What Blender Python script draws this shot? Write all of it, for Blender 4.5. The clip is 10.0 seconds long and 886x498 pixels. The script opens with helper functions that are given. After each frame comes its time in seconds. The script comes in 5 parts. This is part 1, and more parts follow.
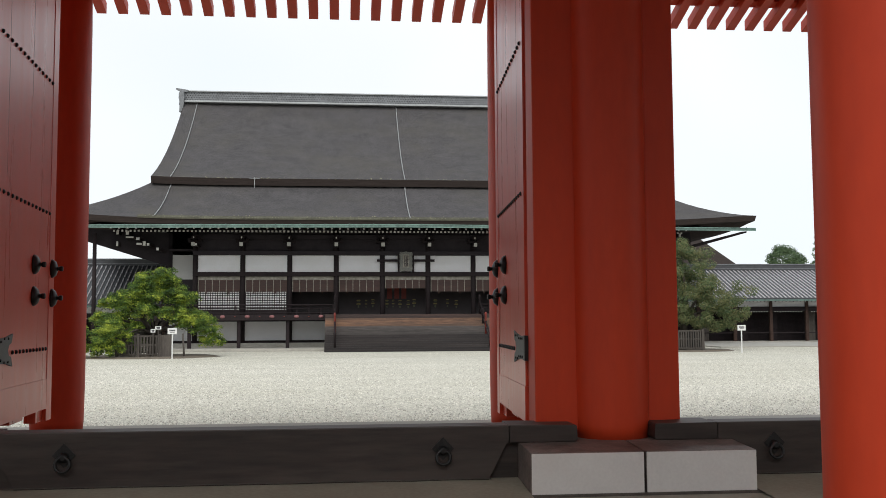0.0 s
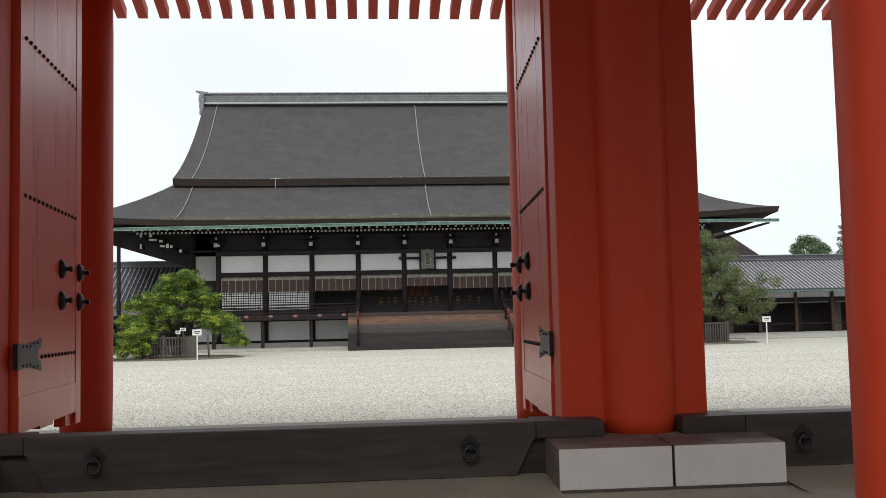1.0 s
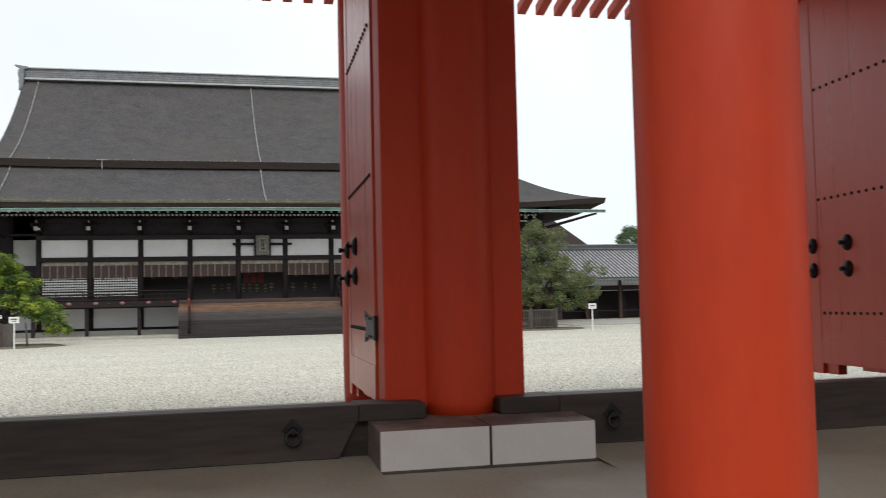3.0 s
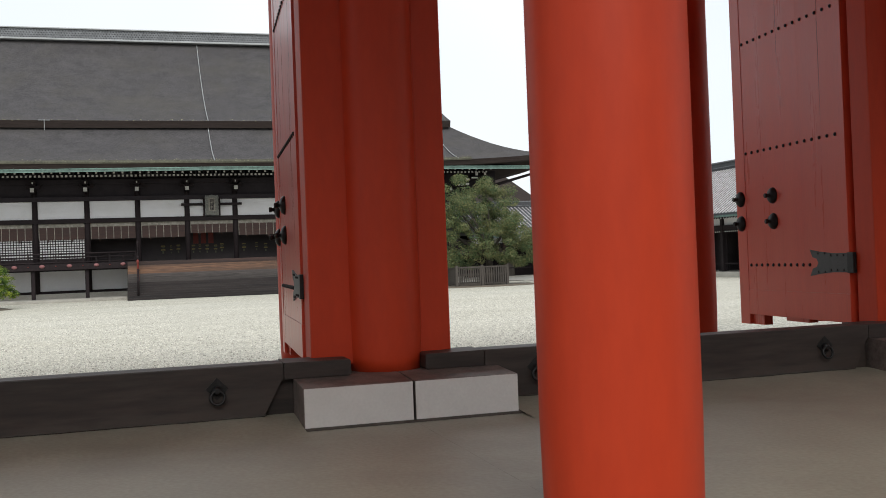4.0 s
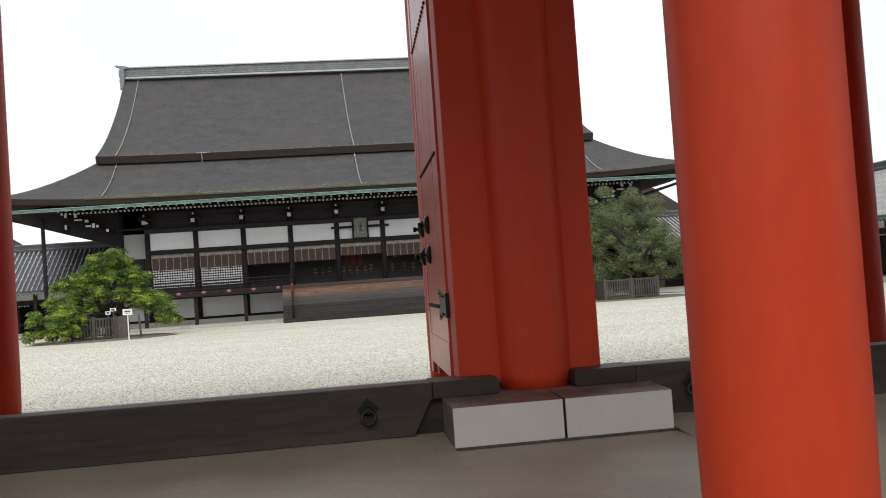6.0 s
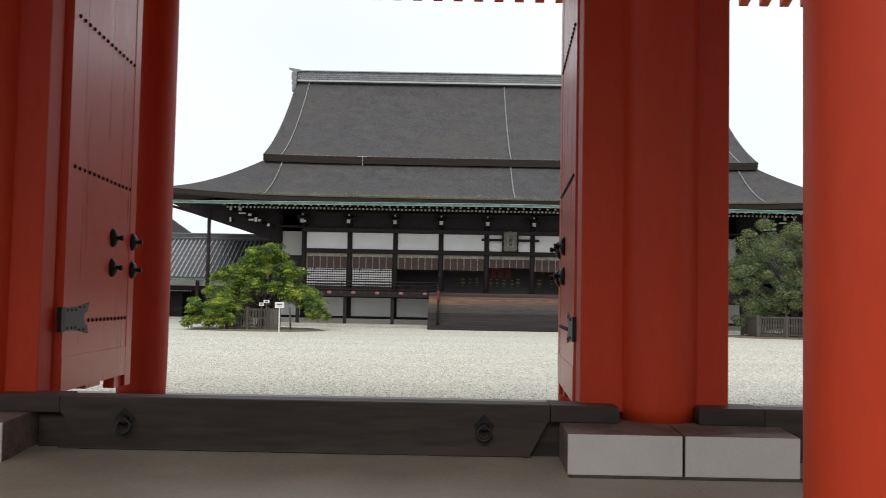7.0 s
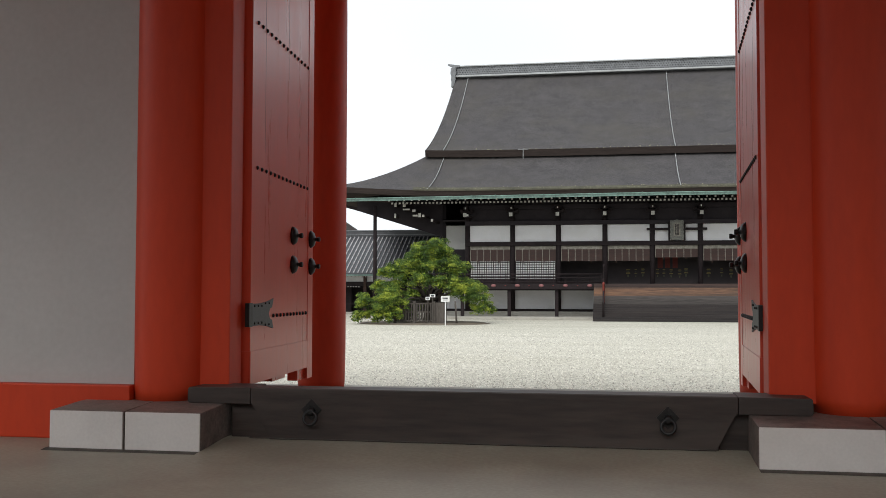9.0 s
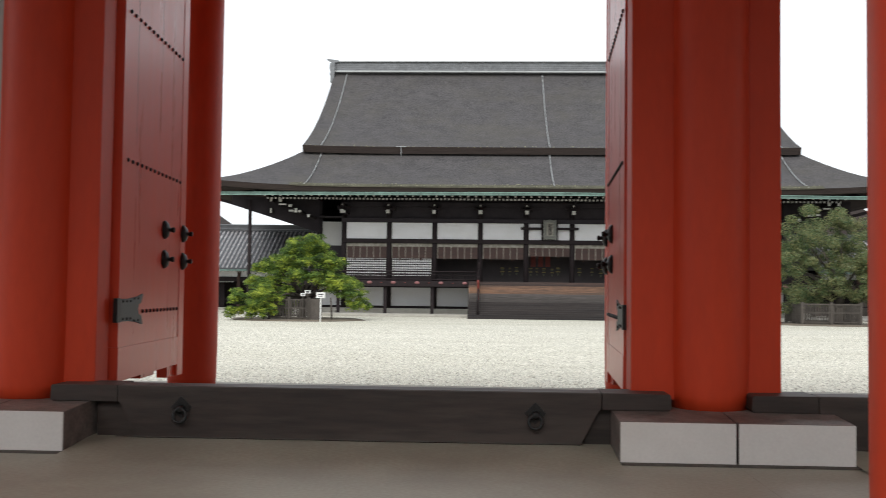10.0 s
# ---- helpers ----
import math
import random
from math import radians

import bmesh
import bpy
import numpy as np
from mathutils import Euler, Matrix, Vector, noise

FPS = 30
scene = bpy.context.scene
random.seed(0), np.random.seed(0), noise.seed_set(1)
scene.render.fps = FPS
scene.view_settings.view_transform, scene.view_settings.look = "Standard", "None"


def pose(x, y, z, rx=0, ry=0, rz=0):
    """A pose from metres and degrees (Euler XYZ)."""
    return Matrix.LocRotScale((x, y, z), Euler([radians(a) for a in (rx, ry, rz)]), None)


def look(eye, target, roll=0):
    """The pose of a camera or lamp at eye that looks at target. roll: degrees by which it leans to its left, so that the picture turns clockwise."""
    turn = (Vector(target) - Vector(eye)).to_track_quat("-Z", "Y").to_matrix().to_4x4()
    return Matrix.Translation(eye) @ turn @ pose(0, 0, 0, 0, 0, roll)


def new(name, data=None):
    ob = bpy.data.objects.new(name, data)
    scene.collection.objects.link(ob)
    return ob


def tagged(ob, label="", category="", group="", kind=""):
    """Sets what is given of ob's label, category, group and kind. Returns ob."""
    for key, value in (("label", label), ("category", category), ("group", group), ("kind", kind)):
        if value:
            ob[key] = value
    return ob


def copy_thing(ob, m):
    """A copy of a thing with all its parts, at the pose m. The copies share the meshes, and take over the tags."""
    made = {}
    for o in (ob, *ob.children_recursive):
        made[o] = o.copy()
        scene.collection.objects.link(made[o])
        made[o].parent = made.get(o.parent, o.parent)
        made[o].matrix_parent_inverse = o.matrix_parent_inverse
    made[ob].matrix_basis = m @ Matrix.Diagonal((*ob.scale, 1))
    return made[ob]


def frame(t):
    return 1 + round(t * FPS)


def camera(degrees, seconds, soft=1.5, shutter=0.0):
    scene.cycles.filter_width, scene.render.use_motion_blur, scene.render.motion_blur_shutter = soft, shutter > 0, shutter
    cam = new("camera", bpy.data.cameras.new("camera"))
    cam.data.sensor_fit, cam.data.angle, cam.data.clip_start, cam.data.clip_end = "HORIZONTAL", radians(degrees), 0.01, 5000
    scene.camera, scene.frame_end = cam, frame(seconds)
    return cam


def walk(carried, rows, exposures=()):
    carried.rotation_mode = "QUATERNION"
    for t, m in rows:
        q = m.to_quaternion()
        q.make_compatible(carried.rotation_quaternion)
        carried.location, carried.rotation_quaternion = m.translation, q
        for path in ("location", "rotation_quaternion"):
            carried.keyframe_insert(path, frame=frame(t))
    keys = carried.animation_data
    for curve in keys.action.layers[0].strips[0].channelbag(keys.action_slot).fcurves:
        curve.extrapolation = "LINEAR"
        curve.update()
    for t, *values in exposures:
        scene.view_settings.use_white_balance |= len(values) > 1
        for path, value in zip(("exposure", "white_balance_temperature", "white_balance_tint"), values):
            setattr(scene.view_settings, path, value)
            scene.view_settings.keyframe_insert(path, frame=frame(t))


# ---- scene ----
cam = camera(48.4, 10.0, soft=0.45, shutter=0.22)
PATH = [
    (0, (-4.44, -7.092, 1.15), (-4.231, -5.108, 1.298), -0.3),
    (0.5, (-4.443, -7.088, 1.149), (-4.262, -5.101, 1.286), -0.5),
    (1, (-4.455, -7.099, 1.154), (-4.289, -5.111, 1.296), -1.3),
    (1.5, (-4.446, -7.101, 1.152), (-4.266, -5.116, 1.323), 0.2),
    (2, (-4.447, -7.102, 1.152), (-4.266, -5.118, 1.325), -0.3),
    (2.5, (-4.435, -7.14, 1.15), (-4.22, -5.157, 1.301), -0.4),
    (3, (-4.372, -7.165, 1.132), (-3.883, -5.229, 1.241), -1.3),
    (3.2, (-4.341, -7.176, 1.133), (-3.805, -5.251, 1.222), -1.2),
    (4.3, (-4.089, -7.313, 1.121), (-3.5, -5.401, 1.123), -2.6),
    (4.5, (-4.057, -7.338, 1.124), (-3.494, -5.42, 1.112), -3.8),
    (5, (-4.044, -7.33, 1.135), (-3.543, -5.394, 1.112), -3.1),
    (5.2, (-4.052, -7.291, 1.149), (-3.614, -5.34, 1.142), -2.6),
    (6.3, (-4.138, -7.175, 1.121), (-3.921, -5.189, 1.217), -3.6),
    (6.5, (-4.114, -7.163, 1.148), (-3.967, -5.171, 1.257), -2.4),
    (7, (-3.98, -7.226, 1.148), (-3.996, -5.229, 1.253), 1.1),
    (7.5, (-3.973, -7.25, 1.151), (-4.117, -5.258, 1.259), 0.2),
    (8, (-4.025, -7.231, 1.148), (-4.237, -5.246, 1.267), -0.6),
    (8.5, (-4.066, -7.207, 1.139), (-4.35, -5.23, 1.246), 0.0),
    (9, (-4.083, -7.183, 1.137), (-4.424, -5.215, 1.224), 0.1),
    (9.5, (-4.08, -7.197, 1.138), (-4.377, -5.221, 1.216), 0.7),
    (10, (-4.063, -7.252, 1.145), (-4.156, -5.256, 1.227), 0.7),
]
walk(cam, [(t, look(eye, target, roll)) for t, eye, target, roll in PATH],
     exposures=((0.0, 0.0), (3.0, 0.0), (4.5, 0.06), (5.0, 0.12), (6.5, 0.06), (7.0, 0.02), (8.5, 0.06), (9.5, 0.18), (10.0, 0.28)))

# ---- world and light ----
world = bpy.data.worlds.new("overcast")
scene.world = world
world.use_nodes = True
wn, wl = world.node_tree.nodes, world.node_tree.links
wn.clear()
w_out = wn.new("ShaderNodeOutputWorld")
w_bg = wn.new("ShaderNodeBackground")
w_sky = wn.new("ShaderNodeTexSky")
w_sky.sky_type = "NISHITA"
w_sky.sun_disc = False
w_sky.sun_elevation = radians(46)
w_sky.sun_rotation = radians(191)
w_scale = wn.new("ShaderNodeMixRGB")
w_scale.blend_type = "MULTIPLY"
w_scale.inputs["Fac"].default_value = 1.0
w_scale.inputs["Color2"].default_value = (0.09, 0.09, 0.09, 1)
w_mix = wn.new("ShaderNodeMixRGB")
w_mix.inputs["Fac"].default_value = 0.90
w_coord = wn.new("ShaderNodeTexCoord")
w_noise = wn.new("ShaderNodeTexNoise")
w_noise.inputs["Scale"].default_value = 1.6
w_noise.inputs["Detail"].default_value = 3.0
w_ramp = wn.new("ShaderNodeValToRGB")
w_ramp.color_ramp.elements[0].position, w_ramp.color_ramp.elements[0].color = 0.3, (0.76, 0.86, 0.94, 1)
w_ramp.color_ramp.elements[1].position, w_ramp.color_ramp.elements[1].color = 0.7, (1.0, 1.0, 1.0, 1)
wl.new(w_coord.outputs["Generated"], w_noise.inputs["Vector"])
wl.new(w_noise.outputs["Fac"], w_ramp.inputs["Fac"])
wl.new(w_sky.outputs["Color"], w_scale.inputs["Color1"])
wl.new(w_scale.outputs["Color"], w_mix.inputs["Color1"])
wl.new(w_ramp.outputs["Color"], w_mix.inputs["Color2"])
wl.new(w_mix.outputs["Color"], w_bg.inputs["Color"])
w_bg.inputs["Strength"].default_value = 1.12
wl.new(w_bg.outputs["Background"], w_out.inputs["Surface"])

sun_data = bpy.data.lights.new("sun", "SUN")
sun_data.energy, sun_data.angle, sun_data.color = 1.7, radians(45), (1.0, 0.97, 0.93)
sun = new("sun", sun_data)
sun.matrix_world = look((-8, -40, 42), (0, 0, 0))


# ---- materials ----
def mat(name, base, dark=None, rough=0.6, scale=6.0, bump=0.15, fine=60.0, metallic=0.0, stretch=(1, 1, 1), stain=None, stain_amount=0.5, stain_scale=0.7, vary=0.0, specular=0.5, coords="Object", grain_share=0.45):
    """A surface with grain, broad variation, stains and a fine relief; sizes are in metres."""
    m = bpy.data.materials.new(name)
    m.use_nodes = True
    n, l = m.node_tree.nodes, m.node_tree.links
    bsdf = n["Principled BSDF"]
    dark = dark or tuple(0.72 * c for c in base)
    tc = n.new("ShaderNodeTexCoord")
    if coords == "World":
        geo = n.new("ShaderNodeNewGeometry")
        source = geo.outputs["Position"]
    else:
        source = tc.outputs["Object"]
    mp = n.new("ShaderNodeMapping")
    mp.inputs["Scale"].default_value = stretch
    l.new(source, mp.inputs["Vector"])
    broad = n.new("ShaderNodeTexNoise")
    broad.inputs["Scale"].default_value = scale
    broad.inputs["Detail"].default_value = 6.0
    broad.inputs["Roughness"].default_value = 0.65
    grain = n.new("ShaderNodeTexNoise")
    grain.inputs["Scale"].default_value = fine
    grain.inputs["Detail"].default_value = 4.0
    for t in (broad, grain):
        l.new(mp.outputs["Vector"], t.inputs["Vector"])
    mixf = n.new("ShaderNodeMath")
    mixf.operation = "MULTIPLY_ADD"
    mixf.inputs[1].default_value = grain_share
    l.new(grain.outputs["Fac"], mixf.inputs[0])
    half = n.new("ShaderNodeMath")
    half.operation = "MULTIPLY"
    half.inputs[1].default_value = 1 - grain_share
    l.new(broad.outputs["Fac"], half.inputs[0])
    l.new(half.outputs[0], mixf.inputs[2])
    ramp = n.new("ShaderNodeValToRGB")
    ramp.color_ramp.elements[0].position, ramp.color_ramp.elements[0].color = 0.36, (*dark, 1)
    ramp.color_ramp.elements[1].position, ramp.color_ramp.elements[1].color = 0.64, (*base, 1)
    l.new(mixf.outputs[0], ramp.inputs["Fac"])
    colour = ramp.outputs["Color"]
    if stain:
        st = n.new("ShaderNodeTexNoise")
        st.inputs["Scale"].default_value = stain_scale
        st.inputs["Detail"].default_value = 7.0
        st.inputs["Roughness"].default_value = 0.7
        l.new(mp.outputs["Vector"], st.inputs["Vector"])
        sr = n.new("ShaderNodeValToRGB")
        sr.color_ramp.elements[0].position = 0.46
        sr.color_ramp.elements[1].position = 0.66
        sr.color_ramp.elements[1].color = (stain_amount,) * 3 + (1,)
        l.new(st.outputs["Fac"], sr.inputs["Fac"])
        mx = n.new("ShaderNodeMixRGB")
        mx.inputs["Color2"].default_value = (*stain, 1)
        l.new(sr.outputs["Color"], mx.inputs["Fac"])
        l.new(colour, mx.inputs["Color1"])
        colour = mx.outputs["Color"]
    if vary:
        info = n.new("ShaderNodeObjectInfo")
        vr = n.new("ShaderNodeMapRange")
        vr.inputs["To Min"].default_value, vr.inputs["To Max"].default_value = 1 - vary, 1 + vary
        l.new(info.outputs["Random"], vr.inputs["Value"])
        hs = n.new("ShaderNodeHueSaturation")
        l.new(vr.outputs["Result"], hs.inputs["Value"])
        l.new(colour, hs.inputs["Color"])
        colour = hs.outputs["Color"]
    l.new(colour, bsdf.inputs["Base Color"])
    rr = n.new("ShaderNodeMapRange")
    rr.inputs["To Min"].default_value, rr.inputs["To Max"].default_value = max(rough - 0.12, 0.03), min(rough + 0.12, 1)
    l.new(broad.outputs["Fac"], rr.inputs["Value"])
    l.new(rr.outputs["Result"], bsdf.inputs["Roughness"])
    bsdf.inputs["Metallic"].default_value = metallic
    bsdf.inputs["Specular IOR Level"].default_value = specular
    if bump:
        b = n.new("ShaderNodeBump")
        b.inputs["Strength"].default_value = bump
        b.inputs["Distance"].default_value = 0.01
        l.new(mixf.outputs[0], b.inputs["Height"])
        l.new(b.outputs["Normal"], bsdf.inputs["Normal"])
    return m


M_RED = mat("vermilion_paint", (0.60, 0.053, 0.013), (0.52, 0.043, 0.011), rough=0.5, scale=0.7, fine=18, bump=0.03, stretch=(1, 1, 0.3), stain=(0.50, 0.045, 0.014), stain_amount=0.35, stain_scale=1.2, specular=0.36)
M_RED_OLD = mat("faded_vermilion_wood", (0.69, 0.082, 0.039), (0.60, 0.067, 0.032), rough=0.30, scale=1.6, fine=30, bump=0.06, stretch=(3, 3, 0.22), stain=(0.60, 0.095, 0.052), stain_amount=0.35, stain_scale=0.8, vary=0.03, specular=0.5)
M_BEAM = mat("weathered_dark_timber", (0.050, 0.035, 0.029), (0.020, 0.014, 0.012), rough=0.52, scale=1.3, fine=11, bump=0.2, stretch=(0.3, 2.5, 2.5), stain=(0.085, 0.069, 0.059), stain_amount=0.55, stain_scale=0.9)
M_PLINTH = mat("whitewashed_stone", (0.66, 0.64, 0.615), (0.59, 0.57, 0.55), rough=0.8, scale=3, fine=50, bump=0.08, stain=(0.55, 0.52, 0.48), stain_amount=0.4)
M_PLINTH_TOP = mat("worn_brown_stone", (0.25, 0.205, 0.182), (0.12, 0.098, 0.086), rough=0.55, scale=3, fine=45, bump=0.25, stain=(0.055, 0.046, 0.040), stain_amount=0.85, stain_scale=2.0)
M_FLOOR = mat("earthen_plaster_floor", (0.345, 0.332, 0.262), (0.255, 0.243, 0.188), rough=0.5, scale=1.2, fine=35, bump=0.15, stain=(0.20, 0.178, 0.142), stain_amount=0.6, stain_scale=0.55)
# white plaster with the shade under the roofs mixed into its grey
M_PLASTER_SHADE = mat("aged_gate_plaster", (0.51, 0.50, 0.485), (0.46, 0.45, 0.435), rough=0.85, scale=0.8, fine=20, bump=0.05, stain=(0.42, 0.405, 0.385), stain_amount=0.4, stain_scale=0.5)
M_MOSS = mat("mossy_bark_edge", (0.125, 0.12, 0.088), (0.06, 0.057, 0.045), rough=0.95, scale=1.5, fine=9, bump=0.6, coords="World", specular=0.1)
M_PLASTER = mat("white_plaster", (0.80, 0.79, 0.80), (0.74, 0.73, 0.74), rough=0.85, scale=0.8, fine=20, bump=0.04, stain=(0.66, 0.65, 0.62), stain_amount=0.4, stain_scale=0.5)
M_IRON = mat("black_iron", (0.035, 0.034, 0.034), (0.018, 0.018, 0.018), rough=0.45, scale=20, fine=90, bump=0.2, metallic=0.6)
M_STRAP = mat("dark_verdigris_metal", (0.085, 0.088, 0.088), (0.05, 0.052, 0.053), rough=0.5, scale=12, fine=70, bump=0.2, metallic=0.5)
M_SOFFIT = mat("soffit_board", (0.30, 0.24, 0.19), (0.22, 0.17, 0.135), rough=0.8, scale=4, bump=0.1)
M_SOIL = mat("damp_soil", (0.19, 0.155, 0.115), (0.10, 0.082, 0.062), rough=0.9, scale=3, fine=20, bump=0.6)
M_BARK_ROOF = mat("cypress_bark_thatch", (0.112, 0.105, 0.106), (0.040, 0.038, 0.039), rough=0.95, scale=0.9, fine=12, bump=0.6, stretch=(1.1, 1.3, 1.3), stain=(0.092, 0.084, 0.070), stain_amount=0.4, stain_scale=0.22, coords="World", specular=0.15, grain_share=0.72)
# brown cut bark, darkened further to paint the shadow on down-facing edges
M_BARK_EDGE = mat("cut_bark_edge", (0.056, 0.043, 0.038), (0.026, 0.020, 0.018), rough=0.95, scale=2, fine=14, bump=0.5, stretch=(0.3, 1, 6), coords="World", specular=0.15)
M_DARKWOOD = mat("dark_stained_timber", (0.031, 0.023, 0.024), (0.017, 0.013, 0.014), rough=0.75, scale=2, fine=14, bump=0.2, stretch=(1, 1, 0.5), specular=0.16)
# dark timber with its base raised to stand in for veiling haze
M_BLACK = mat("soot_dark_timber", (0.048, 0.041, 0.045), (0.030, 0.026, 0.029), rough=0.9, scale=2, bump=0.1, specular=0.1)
M_STAIR = mat("rain_dark_stair_timber", (0.033, 0.026, 0.024), (0.015, 0.012, 0.012), rough=0.8, scale=1.2, fine=9, bump=0.25, stretch=(0.15, 3, 3), stain=(0.060, 0.050, 0.046), stain_amount=0.5, stain_scale=0.8, vary=0.25)
M_STAIR_GREY = mat("bleached_stair_timber", (0.105, 0.090, 0.082), (0.032, 0.027, 0.025), rough=0.75, scale=1.2, fine=9, bump=0.25, stretch=(0.15, 3, 3), stain=(0.07, 0.062, 0.058), stain_amount=0.7, stain_scale=0.8, vary=0.3)
M_STAIR_RED = mat("reddish_stair_timber", (0.075, 0.042, 0.032), (0.032, 0.020, 0.017), rough=0.7, scale=1.2, fine=9, bump=0.25, stretch=(0.15, 3, 3), vary=0.2)
M_STAIR_WARM = mat("dry_stair_timber", (0.25, 0.13, 0.072), (0.050, 0.030, 0.022), rough=0.6, scale=1.2, fine=9, bump=0.25, stretch=(0.15, 3, 3), stain=(0.07, 0.05, 0.04), stain_amount=0.7, stain_scale=0.7, vary=0.25)
M_COPPER_DARK = mat("dark_green_copper", (0.15, 0.235, 0.205), (0.06, 0.095, 0.082), rough=0.7, scale=1.5, fine=8, bump=0.1, coords="World")
M_COPPER = mat("green_copper", (0.28, 0.44, 0.38), (0.14, 0.25, 0.21), rough=0.7, scale=1.5, fine=8, bump=0.1, coords="World", stain=(0.10, 0.12, 0.10), stain_amount=0.6, stain_scale=0.9)
# pale flecks in the tile noise carry the wet highlights
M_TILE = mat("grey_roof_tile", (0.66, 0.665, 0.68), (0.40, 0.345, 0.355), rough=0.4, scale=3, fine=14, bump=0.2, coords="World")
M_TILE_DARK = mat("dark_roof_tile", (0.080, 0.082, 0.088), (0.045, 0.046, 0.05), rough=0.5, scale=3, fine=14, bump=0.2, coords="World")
# bed far darker than the ribs, painting the shade between them
M_TILE_BED_SHADE = mat("flat_tile_bed", (0.070, 0.072, 0.078), (0.04, 0.041, 0.045), rough=0.5, scale=3, fine=14, bump=0.2, coords="World")
M_JOINT = mat("pale_floor_joint", (0.33, 0.318, 0.27), (0.24, 0.23, 0.19), rough=0.8, scale=5, fine=40, bump=0.2)
M_SPECK = mat("pale_moss", (0.42, 0.39, 0.24), (0.24, 0.23, 0.13), rough=0.95, scale=3, fine=20, bump=0.3, coords="World")
M_RIDGE = mat("ridge_tile", (0.22, 0.228, 0.238), (0.11, 0.115, 0.12), rough=0.5, scale=1.5, fine=8, bump=0.3, coords="World")
M_METAL = mat("pale_metal_strip", (0.42, 0.43, 0.43), (0.28, 0.29, 0.29), rough=0.45, scale=3, bump=0.05, metallic=0.3, coords="World")
M_WHITE = mat("white_paint", (0.78, 0.78, 0.76), (0.66, 0.66, 0.64), rough=0.7, scale=3, bump=0.03)
M_BLIND = mat("bamboo_blind", (0.075, 0.038, 0.030), (0.036, 0.019, 0.016), rough=0.7, scale=2, fine=20, bump=0.2, stretch=(0.3, 1, 6))
M_BAND = mat("patterned_blind_band", (0.36, 0.335, 0.285), (0.16, 0.146, 0.120), rough=0.8, scale=4, fine=9, bump=0.05)
M_DULLWHITE = mat("dull_white_paint", (0.58, 0.57, 0.53), (0.42, 0.41, 0.38), rough=0.8, scale=3, bump=0.03)
M_FOOT_LINE = mat("dark_floor_dirt", (0.085, 0.074, 0.062), (0.045, 0.039, 0.033), rough=0.85, scale=5, fine=40, bump=0.3)
M_PAPER = mat("white_paper", (0.82, 0.82, 0.80), (0.76, 0.76, 0.74), rough=0.9, scale=3, bump=0.0)
M_STONE = mat("pale_granite", (0.46, 0.44, 0.39), (0.34, 0.325, 0.29), rough=0.75, scale=2, fine=25, bump=0.2, stain=(0.25, 0.235, 0.20), stain_amount=0.5)
# dark tone for the unseen slab that cuts bounce into the gate
M_BOUNCE_CUT = mat("wet_paving_stone", (0.20, 0.19, 0.175), (0.12, 0.115, 0.105), rough=0.5, scale=1.0, fine=20, bump=0.2)
M_POST = mat("brown_gallery_timber", (0.080, 0.046, 0.036), (0.040, 0.025, 0.020), rough=0.7, scale=2, fine=14, bump=0.2, stretch=(1, 1, 0.4), specular=0.2)
# weathered timber, its colour also darkened for the shade under the tree
M_FENCE = mat("weathered_grey_timber", (0.105, 0.090, 0.076), (0.045, 0.038, 0.032), rough=0.8, scale=3, fine=25, bump=0.3, stretch=(3, 3, 0.4), vary=0.15)
M_DRED_PALE = mat("faded_red_fitting", (0.34, 0.15, 0.15), (0.20, 0.08, 0.08), rough=0.7, scale=8, bump=0.1)
M_TRUNK = mat("tree_bark", (0.085, 0.07, 0.055), (0.04, 0.033, 0.027), rough=0.9, scale=6, fine=40, bump=0.8, stretch=(2, 2, 0.5))


def leaf_mat(name, a, b, c, scale=1.5, single=0.36, through_light=0.3):
    """Leaves: colour differs from clump to clump and leaf to leaf, with some light passing through."""
    m = bpy.data.materials.new(name)
    m.use_nodes = True
    n, l = m.node_tree.nodes, m.node_tree.links
    bsdf = n["Principled BSDF"]
    geo = n.new("ShaderNodeNewGeometry")
    noise_t = n.new("ShaderNodeTexNoise")
    noise_t.inputs["Scale"].default_value = scale
    noise_t.inputs["Detail"].default_value = 3
    l.new(geo.outputs["Position"], noise_t.inputs["Vector"])
    add = n.new("ShaderNodeMath")
    add.operation = "MULTIPLY_ADD"
    add.inputs[1].default_value = single
    l.new(geo.outputs["Random Per Island"], add.inputs[0])
    l.new(noise_t.outputs["Fac"], add.inputs[2])
    ramp = n.new("ShaderNodeValToRGB")
    ramp.color_ramp.elements[0].position, ramp.color_ramp.elements[0].color = 0.42, (*a, 1)
    ramp.color_ramp.elements[1].position, ramp.color_ramp.elements[1].color = 0.86, (*c, 1)
    mid = ramp.color_ramp.elements.new(0.62)
    mid.color = (*b, 1)
    l.new(add.outputs[0], ramp.inputs["Fac"])
    l.new(ramp.outputs["Color"], bsdf.inputs["Base Color"])
    bsdf.inputs["Roughness"].default_value = 0.5
    bsdf.inputs["Specular IOR Level"].default_value = 0.3
    trans = n.new("ShaderNodeBsdfTranslucent")
    l.new(ramp.outputs["Color"], trans.inputs["Color"])
    mx = n.new("ShaderNodeMixShader")
    mx.inputs["Fac"].default_value = through_light
    l.new(bsdf.outputs["BSDF"], mx.inputs[1])
    l.new(trans.outputs["BSDF"], mx.inputs[2])
    l.new(mx.outputs["Shader"], n["Material Output"].inputs["Surface"])
    return m


M_LEAF_BRIGHT = leaf_mat("citrus_leaves", (0.030, 0.060, 0.018), (0.120, 0.205, 0.034), (0.52, 0.58, 0.075), 1.7, 0.24, 0.3)
